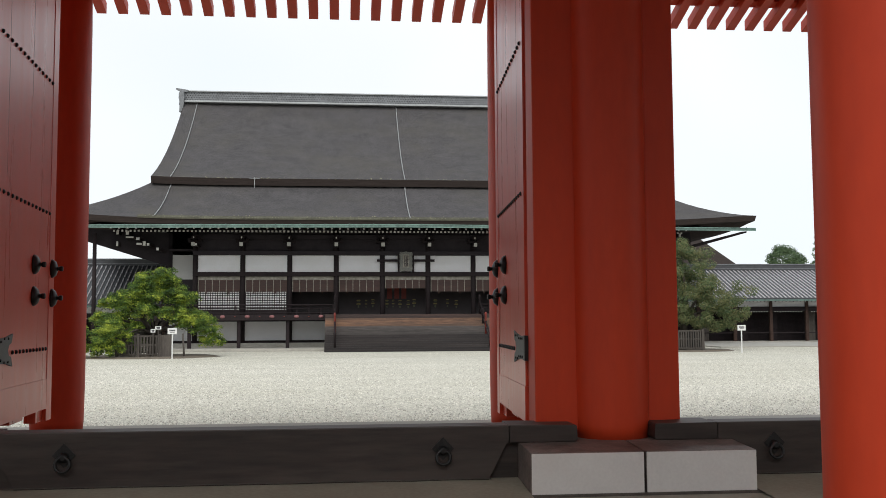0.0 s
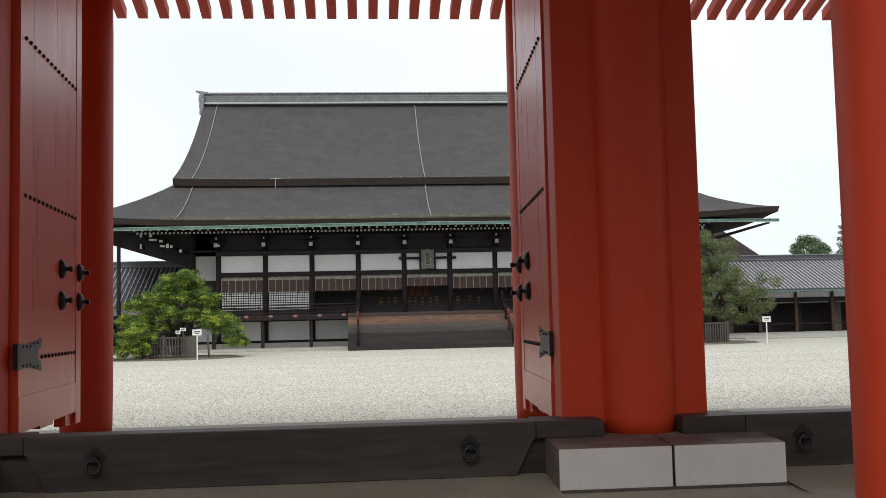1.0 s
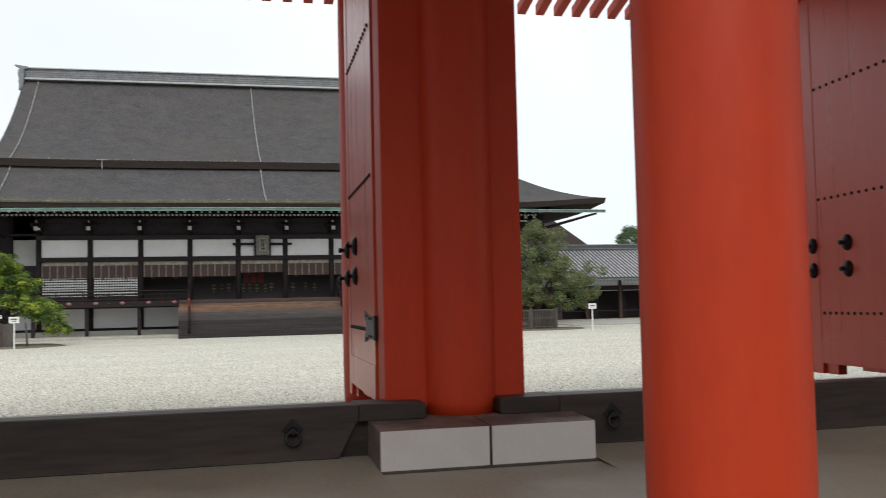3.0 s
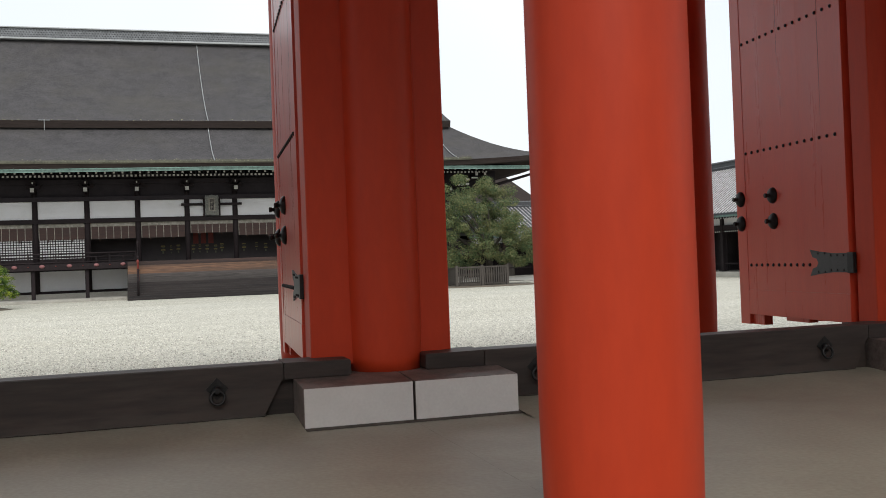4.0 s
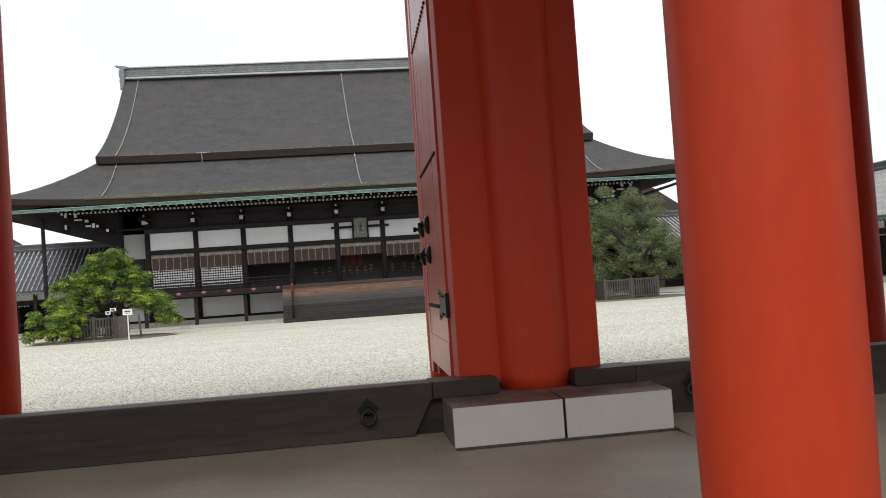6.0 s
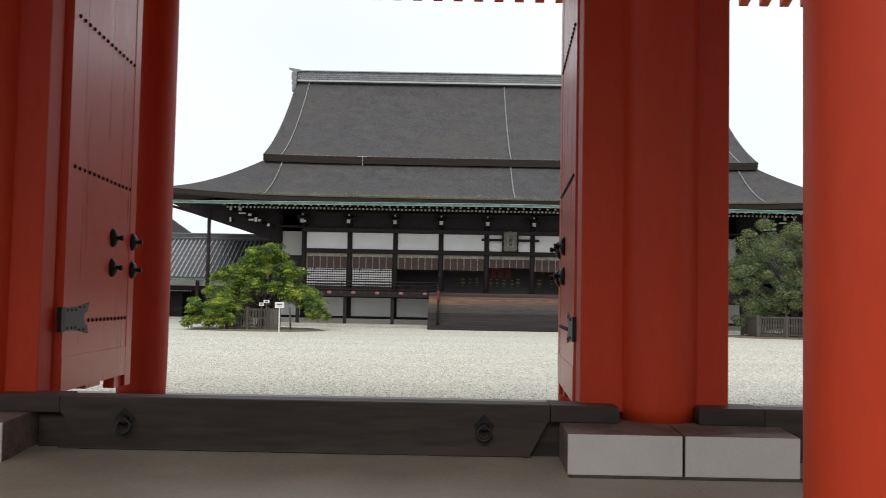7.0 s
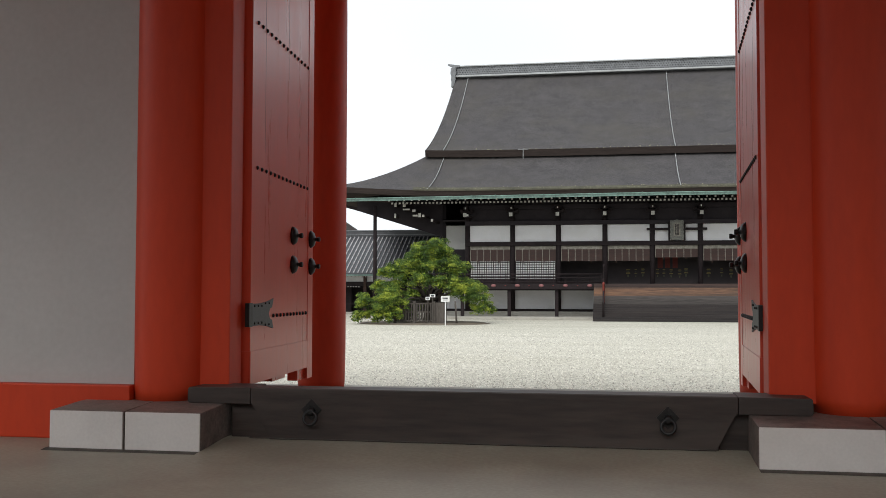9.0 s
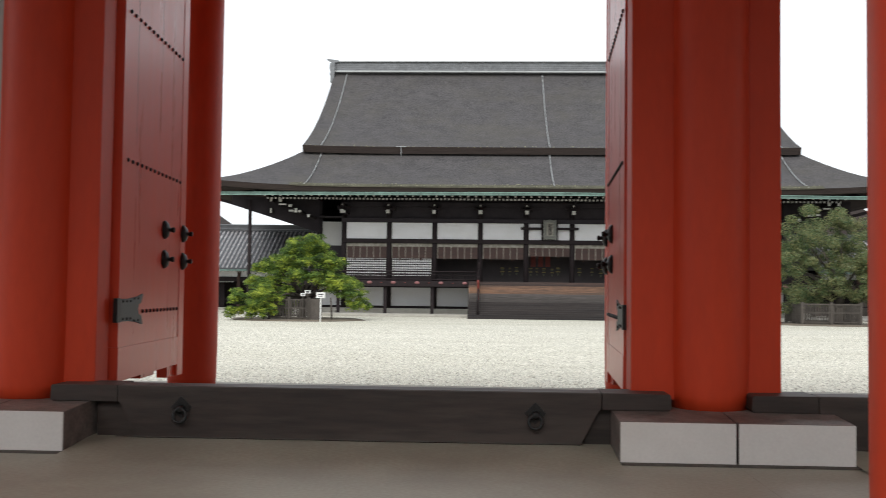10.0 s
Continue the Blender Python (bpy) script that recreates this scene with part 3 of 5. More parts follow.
# ---- door leaves, opened inwards ----
def door_leaf():
    """A leaf along +y from its hinge, its studded face towards +x, its foot at z 0."""
    d = thing("gate_door", "faded vermilion plank gate door, standing open, with iron studs and straps", "door", group="gate doors")
    Hh, T = 4.0, 0.10
    for k in range(5):
        b = bmn()
        y0 = 0.06 + k * 0.368
        box(b, -T, 0, y0, y0 + 0.3676, 0.299, Hh)
        part("plank", b, M_RED_OLD, d, bevel=0.0004)
    b = bmn()
    box(b, -T - 0.01, 0.005, 1.9005, 2.10, -0.08, Hh)
    part("stile", b, M_RED_OLD, d, bevel=0.005)
    b = bmn()
    box(b, -T - 0.006, 0.004, 0.06, 1.8995, 0.03, 0.2985)
    part("bottom_rail", b, M_RED_OLD, d, bevel=0.002)
    for y, z0 in ((0.4278, 1.95), (1.1638, 2.7)):
        b = bmn()
        prism(b, [(y - 0.0006, z0), (y + 0.0006, z0), (y + 0.0022, z0 + 0.5), (y + 0.0026, Hh), (y - 0.0026, Hh), (y - 0.0022, z0 + 0.5)], "x", -0.02, 0.0006)
        part("plank_gap", b, M_IRON, d, "dark open joint between planks")
    b = bmn()
    box(b, -T - 0.03, -0.03, 1.66, 1.898, -0.08, 0.028)
    part("foot", b, M_RED_OLD, d, bevel=0.005)
    b = bmn()
    box(b, -T - 0.03, -0.03, 0.80, 1.22, -0.01, 0.028)
    part("foot", b, M_RED_OLD, d, bevel=0.005)
    nb = bmn()
    lathe(nb, [(0.018, 0), (0.016, 0.008), (0.011, 0.014), (0.003, 0.017)], 12, pose(0, 0, 0, 0, 90, 0))
    nail = None
    for z, ya, yb, cnt in ((0.57, 0.70, 1.83, 11), (1.795, 0.20, 1.86, 14), (3.0, 0.20, 1.86, 14)):
        for k in range(cnt):
            y = ya + (yb - ya) * k / (cnt - 1)
            if nail is None:
                nail = part("nail", nb, M_IRON, d, "black iron nail head")
                nail.location = (0, y, z)
            else:
                again(nail, d, pose(0, y, z))
    for y in (1.34, 2.0):
        for z in (1.30, 1.03):
            b = bmn()
            lathe(b, [(0.086, 0), (0.082, 0.016), (0.064, 0.036), (0.036, 0.047), (0.018, 0.052), (0.016, 0.066)], 24, pose(0.005 if y > 1.6 else 0, y, z, 0, 90, 0))
            kn = part("stud", b, M_IRON, d, "domed black iron stud")
            b = bmn()
            lathe(b, [(0.017, 0), (0.023, 0.005), (0.025, 0.028), (0.019, 0.034)], 16, pose(0.069 if y > 1.6 else 0.064, y, z, 0, 90, 0))
            part("stud_tip", b, M_IRON, kn)
    b = bmn()
    prism(b, [(0.05, 0.50), (0.30, 0.50), (0.52, 0.484), (0.68, 0.462), (0.635, 0.535), (0.57, 0.55), (0.54, 0.59), (0.57, 0.63), (0.635, 0.645), (0.68, 0.718), (0.52, 0.696), (0.30, 0.68), (0.05, 0.68)], "x", 0.0, 0.012)
    strap = part("strap", b, M_STRAP, d, "dark fishtail metal strap hinge")
    b = bmn()
    box(b, -0.02, 0.016, -0.02, 0.075, 0.495, 0.685)
    part("strap_knuckle", b, M_IRON, strap, bevel=0.004)
    rv = bmn()
    lathe(rv, [(0.011, 0), (0.009, 0.006), (0.003, 0.009)], 8, pose(0, 0, 0, 0, 90, 0))
    rivet = None
    for y in (0.13, 0.23, 0.33, 0.43, 0.54):
        for z in (0.52, 0.66):
            zz = z + (0.0 if y < 0.4 else (-0.02 if z < 0.6 else 0.02))
            if rivet is None:
                rivet = part("rivet", rv, M_IRON, strap)
                rivet.location = (0.012, y, zz)
            else:
                again(rivet, strap, pose(0.012, y, zz))
    return d


leaf = door_leaf()
leaf.matrix_basis = pose(-6.957, 0.31, 0.36, 0, 0, 3.5)


def mirrored_leaf(x, y, turn):
    """A leaf hinged on the other side: turned over about its length."""
    o = copy_thing(leaf, pose(x, y, 0.36, 0, 0, turn))
    o.scale = (-1, 1, 1)
    return o


mirrored_leaf(-3.03, 0.31, -3.2)
copy_thing(leaf, pose(-2.06, 0.31, 0.36))
mirrored_leaf(2.033, 0.31, -5.0)
copy_thing(leaf, pose(3.06, 0.31, 0.36))
mirrored_leaf(7.0, 0.31, 0)

# posts added behind the jambs so the gaps to the leaves read dark
for x in (-7.11, -2.91, -2.12, 2.16, 2.95, 7.11):
    b = bmn()
    box(b, x - 0.045, x + 0.045, 0.304, 0.35, 0.36, 4.3)
    part("pivot_post", b, M_RED, gate, "vermilion post added to fill the dark gap behind the jamb", bevel=0.005)

# ---- main hall ----
HY = 59.62                                   # front column line
VY = 57.1                                    # veranda edge
COLS = [1.55 + 3.1 * k for k in range(-5, 5)]
hall = thing("palace_hall", "great dark timber palace hall, bark roof and white plaster panels", "palace hall", (0, 0, 0))
ZF = 1.68


def hp(name, b, m, label="", bevel=0.0, kind="", parent=None):
    return part(name, b, m, parent or hall, label, bevel, kind)


b = bmn()
box(b, -18.5, 18.5, HY - 4.2, HY + 26, GZ, GZ + 0.16)
hp("stone_base", b, M_STONE, "pale granite base course", bevel=0.02)
b = bmn()
box(b, -17.3, 17.3, HY - 0.35, HY + 24, GZ + 0.16, -0.16)
hp("plinth_wall", b, M_STONE, "pale stone strip under the wall", bevel=0.01)
b = bmn()
box(b, -15.6, 15.6, HY + 0.05, HY + 0.15, -0.16, 1.3)
hp("lower_plaster", b, M_PLASTER, "white plaster wall below the veranda")
cb = bmn()
lathe(cb, [(0.17, -0.16), (0.17, 7.4)], 20)
col = hp("column", cb, M_DARKWOOD, "dark timber column")
col.location = (COLS[0], HY, 0)
for x in COLS[1:]:
    again(col, hall, pose(x, HY, 0))
for x in (-15.75, 15.75):
    again(col, hall, pose(x, HY + 1.0, 0))
pb = bmn()
box(pb, -0.11, 0.11, -0.11, 0.11, GZ + 0.12, 1.4)
vpost = hp("veranda_post", pb, M_DARKWOOD, "dark timber veranda post", bevel=0.01)
vpost.location = (COLS[0], VY + 0.25, 0)
for x in COLS[1:]:
    again(vpost, hall, pose(x, VY + 0.25, 0))
for z0, z1, y0, y1 in ((1.25, 1.50, -0.06, 0.2), (-0.16, 0.0, -0.08, 0.2)):
    b = bmn()
    box(b, -17.0, 17.0, HY + y0, HY + y1, z0, z1)
    hp("floor_beam", b, M_DARKWOOD)
b = bmn()
box(b, -17.2, 17.2, VY, HY + 24, ZF - 0.12, ZF)
hp("veranda_floor", b, M_DARKWOOD, "dark timber veranda floor")
b = bmn()
box(b, -17.3, 17.3, VY - 0.06, VY + 0.14, ZF - 0.36, ZF - 0.02)
hp("veranda_fascia", b, M_DARKWOOD, bevel=0.01)
# beams across the front
for z0, z1, d in ((4.27, 4.55, 0.20), (5.67, 5.95, 0.20), (6.75, 7.05, 0.22)):
    b = bmn()
    box(b, -14.1, 14.1, HY - d, HY + d, z0, z1)
    hp("cross_beam", b, M_DARKWOOD if z0 < 5 else M_BLACK, "dark timber cross beam", bevel=0.01)
# white panels between the columns
for k in range(9):
    b = bmn()
    box(b, COLS[k] + 0.165, COLS[k + 1] - 0.165, HY + 0.02, HY + 0.08, 4.55, 5.67)
    hp("plaster_panel", b, M_PLASTER, "white plaster panel")
for s in (-1, 1):
    x0, x1 = sorted((s * 14.15, s * 15.65))
    b = bmn()
    box(b, x0, x1, HY + 0.95, HY + 1.05, 4.1, 5.75)
    # greyed plaster copy paints the shade on these set-back end panels
    hp("plaster_panel", b, M_PLASTER_SHADE, "white plaster panel")
    b = bmn()
    box(b, x0, x1, HY + 0.95, HY + 1.05, ZF, 4.1)
    hp("side_shutter", b, M_BLACK, "dark timber shutter")
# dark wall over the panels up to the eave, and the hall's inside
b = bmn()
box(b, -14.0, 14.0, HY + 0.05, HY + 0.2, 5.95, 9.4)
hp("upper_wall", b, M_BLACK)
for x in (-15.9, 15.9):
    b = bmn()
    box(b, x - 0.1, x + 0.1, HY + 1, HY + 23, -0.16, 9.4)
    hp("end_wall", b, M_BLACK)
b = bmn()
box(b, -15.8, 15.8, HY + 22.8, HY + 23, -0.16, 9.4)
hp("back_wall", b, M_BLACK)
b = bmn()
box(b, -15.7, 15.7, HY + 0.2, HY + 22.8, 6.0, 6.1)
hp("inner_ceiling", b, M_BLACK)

# rolled blinds and patterned bands in each bay
for k in range(9):
    x0, x1 = COLS[k] + 0.18, COLS[k + 1] - 0.18
    low = 3.45 if k == 4 else 3.23
    b = bmn()
    box(b, x0, x1, HY - 0.02, HY + 0.02, 4.02, 4.26)
    hp("blind_band", b, M_BAND, "pale patterned band over the blind")
    b = bmn()
    box(b, x0, x1, HY - 0.01, HY + 0.02, low, 4.02)
    blind = hp("bamboo_blind", b, M_BLIND, "brown bamboo blind with pale tapes")
    for j in range(6):
        xx = x0 + (x1 - x0) * (j + 0.5) / 6 - 0.2
        if xx < x0:
            continue
        b = bmn()
        box(b, xx - 0.022, xx + 0.022, HY - 0.03, HY - 0.012, low, 4.02)
        part("tape", b, M_BAND, blind)
    for xx in (x0 + 0.55, x1 - 0.75):
        b = bmn()
        hull8(b, ((xx - 0.02, HY - 0.03, low - 0.16), (xx + 0.02, HY - 0.03, low - 0.16), (xx + 0.02, HY, low - 0.16), (xx - 0.02, HY, low - 0.16)),
              ((xx - 0.05, HY - 0.04, low), (xx + 0.05, HY - 0.04, low), (xx + 0.05, HY, low), (xx - 0.05, HY, low)))
        part("tassel", b, M_BLIND, blind)


def lattice(x0, x1, z0, z1, nx, nz):
    b = bmn()
    box(b, x0, x1, HY + 0.045, HY + 0.075, z0, z1)
    sh = hp("lattice_shutter", b, M_PAPER, "white papered shutter with a dark square lattice")
    for i in range(nx + 1):
        b = bmn()
        x = x0 + (x1 - x0) * i / nx
        box(b, x - 0.025, x + 0.025, HY + 0.028, HY + 0.043, z0, z1)
        part("upright_bar", b, M_DARKWOOD, sh)
    for i in range(nz + 1):
        b = bmn()
        z = z0 + (z1 - z0) * i / nz
        box(b, x0, x1, HY + 0.025, HY + 0.042, z - 0.027, z + 0.027)
        part("cross_bar", b, M_DARKWOOD, sh)


for k in (0, 1, 7, 8):
    lattice(COLS[k] + 0.2, COLS[k + 1] - 0.2, 2.02, 3.30, 17, 8)
    b = bmn()
    box(b, COLS[k] + 0.17, COLS[k + 1] - 0.17, HY + 0.0, HY + 0.1, ZF, 2.0)
    hp("shutter_sill", b, M_DARKWOOD)

# inner screen with dull gold lantern shapes
screen = thing("painted_screen", "dark inner screen with dull gold lantern shapes and red hangings", "screen", (0, HY + 2.25, ZF))
# panel toned lighter than the timber, in place of light inside the hall
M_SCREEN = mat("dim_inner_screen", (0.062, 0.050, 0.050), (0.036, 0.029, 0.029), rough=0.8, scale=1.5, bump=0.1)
M_GOLD = mat("dull_gold_paint", (0.34, 0.27, 0.085), (0.16, 0.125, 0.04), rough=0.6, scale=8, bump=0.05)
M_DGREEN = mat("dull_green_paint", (0.15, 0.16, 0.08), (0.08, 0.09, 0.05), rough=0.7, scale=8, bump=0.05)
M_DRED = mat("dull_red_lacquer", (0.24, 0.035, 0.022), (0.14, 0.020, 0.014), rough=0.6, scale=5, bump=0.05)
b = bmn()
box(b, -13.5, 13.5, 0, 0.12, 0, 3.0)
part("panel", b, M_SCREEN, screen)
for x, size in ((-3.11, 1.15), (-2.59, 0.7), (-2.12, 1.0), (-1.13, 0.9), (-0.70, 0.75), (-0.22, 0.95), (0.35, 0.9), (0.77, 1.1), (2.26, 1.1), (3.12, 0.8), (3.74, 1.0)):
    dz = 0.10 * noise.noise((x * 1.7, 3.0, 8.0))
    for name, z, w0, w1, h, m in (("lantern_cap", 0.98, 0.13, 0.09, 0.07, M_GOLD), ("lantern_collar", 0.88, 0.06, 0.10, 0.05, M_DGREEN), ("lantern_body", 0.72, 0.13, 0.11, 0.09, M_GOLD), ("lantern_drop", 0.50, 0.04, 0.05, 0.15, M_DGREEN)):
        b = bmn()
        w0, w1, z = w0 * size, w1 * size, z + dz
        prism(b, [(x - w0, z), (x + w0, z), (x + w1, z + h * size), (x - w1, z + h * size)], "y", -0.06, 0.0)
        part(name, b, m, screen)
for x in (-0.95, -0.45, 0.05):
    b = bmn()
    box(b, x - 0.17, x + 0.17, -0.05, -0.004, 1.12, 2.3)
    part("red_hanging", b, M_DRED, screen)

# stairs up to the veranda: eighteen treads between sloping side boards
stairs = thing("staircase", "broad worn timber staircase of eighteen steps up to the veranda", "staircase", (0, 0, GZ))
SY0, SY1, N = 52.35, VY - 0.1, 18
HS = 5.33
rise, run = (ZF - GZ) / N, (SY1 - SY0) / N
for k in range(N):
    b = bmn()
    z1 = rise * (k + 1)
    box(b, -HS, HS, SY0 + run * k, SY0 + run * (k + 1) + 0.05, max(z1 - rise - 0.02, 0) + 0.012, z1)
    part("tread", b, M_STAIR_WARM if 12 <= k <= 15 else (M_STAIR_GREY if 8 <= k <= 11 else (M_STAIR_RED if k > 15 else M_STAIR)), stairs, bevel=0.008)
b = bmn()
prism(b, [(SY0 + 0.1, 0), (SY1 + 0.1, 0), (SY1 + 0.1, rise * (N - 1))], "x", -HS + 0.05, HS - 0.05)
part("understructure", b, M_DARKWOOD, stairs)
for s in (-1, 1):
    X = s * (HS - 0.62)
    b = bmn()
    rod(b, (X, SY0 + 0.3, 1.0), (X, SY1 + 0.1, ZF - GZ + 0.85), 0.05)
    rod(b, (X, SY0 + 0.3, 0.62), (X, SY1 + 0.1, ZF - GZ + 0.45), 0.035)
    part("handrail", b, M_DARKWOOD, stairs, "dark timber handrail")
    for f, h, m in ((0.06, 0.9, M_DARKWOOD), (0.42, 1.25, M_DRED), (0.68, 0.9, M_DARKWOOD), (1.0, 1.1, M_DARKWOOD)):
        b = bmn()
        y = SY0 + 0.1 + (SY1 - SY0 - 0.1) * f
        zz = (ZF - GZ) * f
        lathe(b, [(0.065, zz), (0.065, zz + h), (0.085, zz + h + 0.05), (0.06, zz + h + 0.14), (0.01, zz + h + 0.18)], 12, pose(X, y, 0))
        part("newel_post", b, m, stairs)

# veranda balustrade on both sides of the stairs
for s in (-1, 1):
    rail = thing("balustrade", "low dark timber veranda balustrade with reddish fittings", "railing", (0, VY + 0.12, ZF), "veranda balustrades")
    xa, xb = HS - 0.5, 17.1
    for z, r in ((0.62, 0.05), (0.40, 0.032), (0.10, 0.045)):
        b = bmn()
        rod(b, (s * xa, 0, z), (s * xb, 0, z), r)
        part("rail", b, M_DARKWOOD, rail)
    kk = 0
    x = xa
    while x <= xb:
        b = bmn()
        box(b, s * x - 0.04, s * x + 0.04, -0.04, 0.04, 0, 0.64 if kk % 2 == 0 else 0.42)
        part("rail_post", b, M_DARKWOOD, rail)
        b = bmn()
        lathe(b, [(0.17 if kk % 2 else 0.05, 0), (0.13 if kk % 2 else 0.035, 0.05), (0.03, 0.08)], 10, pose(s * x, -0.18, -0.12, 90) @ Matrix.Diagonal((1, 0.65, 1, 1)))
        part("fitting", b, M_DRED_PALE if kk % 2 else M_DRED, rail, "faded red fitting")
        x += 0.78
        kk += 1

# name tablet over the middle bay
tablet = thing("name_tablet", "grey carved name tablet with a pale lettered field on rails", "plaque", (0.03, HY - 0.42, 4.56))
b = bmn()
prism(b, [(-0.42, 0.06), (-0.33, 0.0), (-0.2, 0.05), (0.2, 0.05), (0.33, 0.0), (0.42, 0.06), (0.45, 0.25), (0.40, 0.4), (0.44, 0.55), (0.40, 0.7), (0.44, 0.85), (0.40, 1.0), (0.45, 1.15), (0.41, 1.33), (0.2, 1.30), (0.0, 1.38), (-0.2, 1.30), (-0.41, 1.33), (-0.45, 1.15), (-0.40, 1.0), (-0.44, 0.85), (-0.40, 0.7), (-0.44, 0.55), (-0.40, 0.4), (-0.45, 0.25)], "y", 0.0, 0.12)
M_CARVED = mat("carved_grey_wood", (0.27, 0.27, 0.24), (0.07, 0.07, 0.062), rough=0.8, scale=9, fine=26, bump=0.8)
part("frame", b, M_CARVED, tablet, bevel=0.01)
b = bmn()
box(b, -0.22, 0.22, -0.02, 0.005, 0.28, 1.16)
field = part("field", b, M_BAND, tablet, "pale lettered field")
for x0, x1, z in ((-0.13, 0.13, 1.06), (-0.10, 0.12, 0.98), (-0.14, 0.05, 0.91), (-0.12, 0.14, 0.80), (-0.08, 0.10, 0.73), (-0.13, 0.12, 0.66), (-0.12, 0.0, 0.54), (0.04, 0.14, 0.54), (-0.13, 0.13, 0.45), (-0.10, 0.12, 0.37)):
    b = bmn()
    box(b, x0, x1, -0.03, -0.018, z - 0.016, z + 0.016)
    part("letter_bar", b, M_BLACK, field)
for x in (-0.09, 0.02, 0.10):
    b = bmn()
    box(b, x - 0.014, x + 0.014, -0.029, -0.017, 0.36, 1.05)
    part("letter_bar", b, M_BLACK, field)
for x0, x1, y0, y1, z0, z1 in ((-1.95, -0.56, 0.14, 0.26, 0.68, 0.84), (0.56, 1.95, 0.14, 0.26, 0.68, 0.84), (-0.55, -0.43, 0.125, 0.3, 0.0, 1.2), (0.43, 0.55, 0.125, 0.3, 0.0, 1.2)):
    b = bmn()
    box(b, x0, x1, y0, y1, z0, z1)
    part("hanging_rail", b, M_DARKWOOD, tablet, "dark hanging rail")

# brackets with white painted ends above each column
for x in COLS:
    b = bmn()
    box(b, -0.13, 0.13, -1.15, 0.2, -0.14, 0.12)
    box(b, -0.42, 0.42, -0.3, -0.05, 0.14, 0.30)
    for sx in (-0.36, 0.36):
        box(b, sx - 0.10, sx + 0.10, -0.34, -0.02, 0.302, 0.42)
    box(b, -0.14, 0.14, -0.9, 0.2, 0.34, 0.56)
    br = hp("bracket", b, M_DARKWOOD, "dark timber bracket")
    br.location = (x, HY - 0.1, 6.335)
    for y, z, w, h in ((-1.156, -0.01, 0.115, 0.125), (-0.906, 0.45, 0.04, 0.06)):
        b = bmn()
        box(b, -w, w, y - 0.006, y, z - h, z + h)
        part("white_end", b, M_DULLWHITE, br, "white painted bracket end")
for s in (-1, 1):
    for x, z, w, h in ((18.57, 6.99, 0.08, 0.13), (17.96, 7.05, 0.10, 0.20), (17.81, 6.68, 0.24, 0.05), (17.30, 6.59, 0.11, 0.08), (17.21, 6.26, 0.17, 0.06), (16.90, 6.28, 0.09, 0.14), (16.66, 6.23, 0.08, 0.08), (18.58, 6.26, 0.06, 0.15), (16.06, 5.93, 0.08, 0.09), (13.66, 6.24, 0.07, 0.07)):
        y = -2.02
        b = bmn()
        box(b, -w, w, 0, 2.8, -h, h)
        br = hp("bracket", b, M_DARKWOOD)
        br.location = (s * x, HY + y, z)
        b = bmn()
        box(b, -w, w, -0.006, 0, -h, h)
        part("white_end", b, M_DULLWHITE, br)

# ---- hall roof ----
RY, RZ, RX = 71.5, 18.62, 16.65               # ridge
BY, BZ, BX = 60.5, 10.95, 17.1               # lower edge of the upper roof
EY, EZ, EX = 55.5, 7.86, 23.1                # eave
DEPTH = 2 * RY
LIFT = 0.10                                  # rise of the upper roof towards its verges


def slope(s):
    """Height of the upper roof's sweep, from ridge (0) to lower edge (1)."""
    return RZ - (RZ - BZ) * (s * 1.42 - 0.42 * s * s)


NS, NX = 28, 60
for side in (0, 1):
    b = bmn()
    grid = {}
    for j in range(NS + 1):
        s = j / NS
        y = RY - (RY - BY) * s
        y = y if side == 0 else DEPTH - y
        for i in range(NX + 1):
            u = -1 + 2 * i / NX
            lift = LIFT * abs(u) ** 6
            grid[j, i] = b.verts.new((u * (RX + (BX - RX) * s), y, slope(s) + lift + 0.035 * noise.noise((u * 9, s * 5, side))))
    for j in range(NS):
        for i in range(NX):
            f = b.faces.new((grid[j, i], grid[j, i + 1], grid[j + 1, i + 1], grid[j + 1, i]))
            f.smooth = True
    hp("upper_roof", b, M_BARK_ROOF, "dark grey cypress bark upper roof")
# thick lower edge and verges
T = 0.44
for side in (0, 1):
    b = bmn()
    sgn = 1 if side == 0 else -1
    y0 = BY if side == 0 else DEPTH - BY
    row = []
    for i in range(NX + 1):
        u = -1 + 2 * i / NX
        lift = LIFT * abs(u) ** 6
        row.append([b.verts.new(p) for p in ((u * BX, y0 - sgn * 0.03, BZ + lift + 0.03), (u * BX, y0 + sgn * 0.10, BZ + lift - T), (u * BX, y0 + sgn * 1.4, BZ + lift - T + 0.35))])
    for i in range(NX):
        for j in range(2):
            b.faces.new((row[i][j], row[i + 1][j], row[i + 1][j + 1], row[i][j + 1]))
    hp("upper_roof_edge", b, M_BARK_EDGE, "layered brown bark edge, darkened for its shadow")
for sx in (-1, 1):
    b = bmn()
    for side in (0, 1):
        top, bot = [], []
        for j in range(NS + 1):
            s = j / NS
            y = RY - (RY - BY) * s
            y = y if side == 0 else DEPTH - y
            x = sx * (RX + (BX - RX) * s)
            z = slope(s) + LIFT
            top.append(b.verts.new((x, y, z + 0.02)))
            bot.append(b.verts.new((x - sx * 0.25, y, z - T)))
        for j in range(NS):
            b.faces.new((top[j], top[j + 1], bot[j + 1], bot[j]))
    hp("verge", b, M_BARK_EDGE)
    b = bmn()
    prism(b, [(BY + 0.8, BZ - 0.4), (DEPTH - BY - 0.8, BZ - 0.4), (RY, RZ - 1.6)], "x", sx * (RX - 1.3) - 0.05, sx * (RX - 1.3) + 0.05)
    hp("gable_wall", b, M_DARKWOOD)


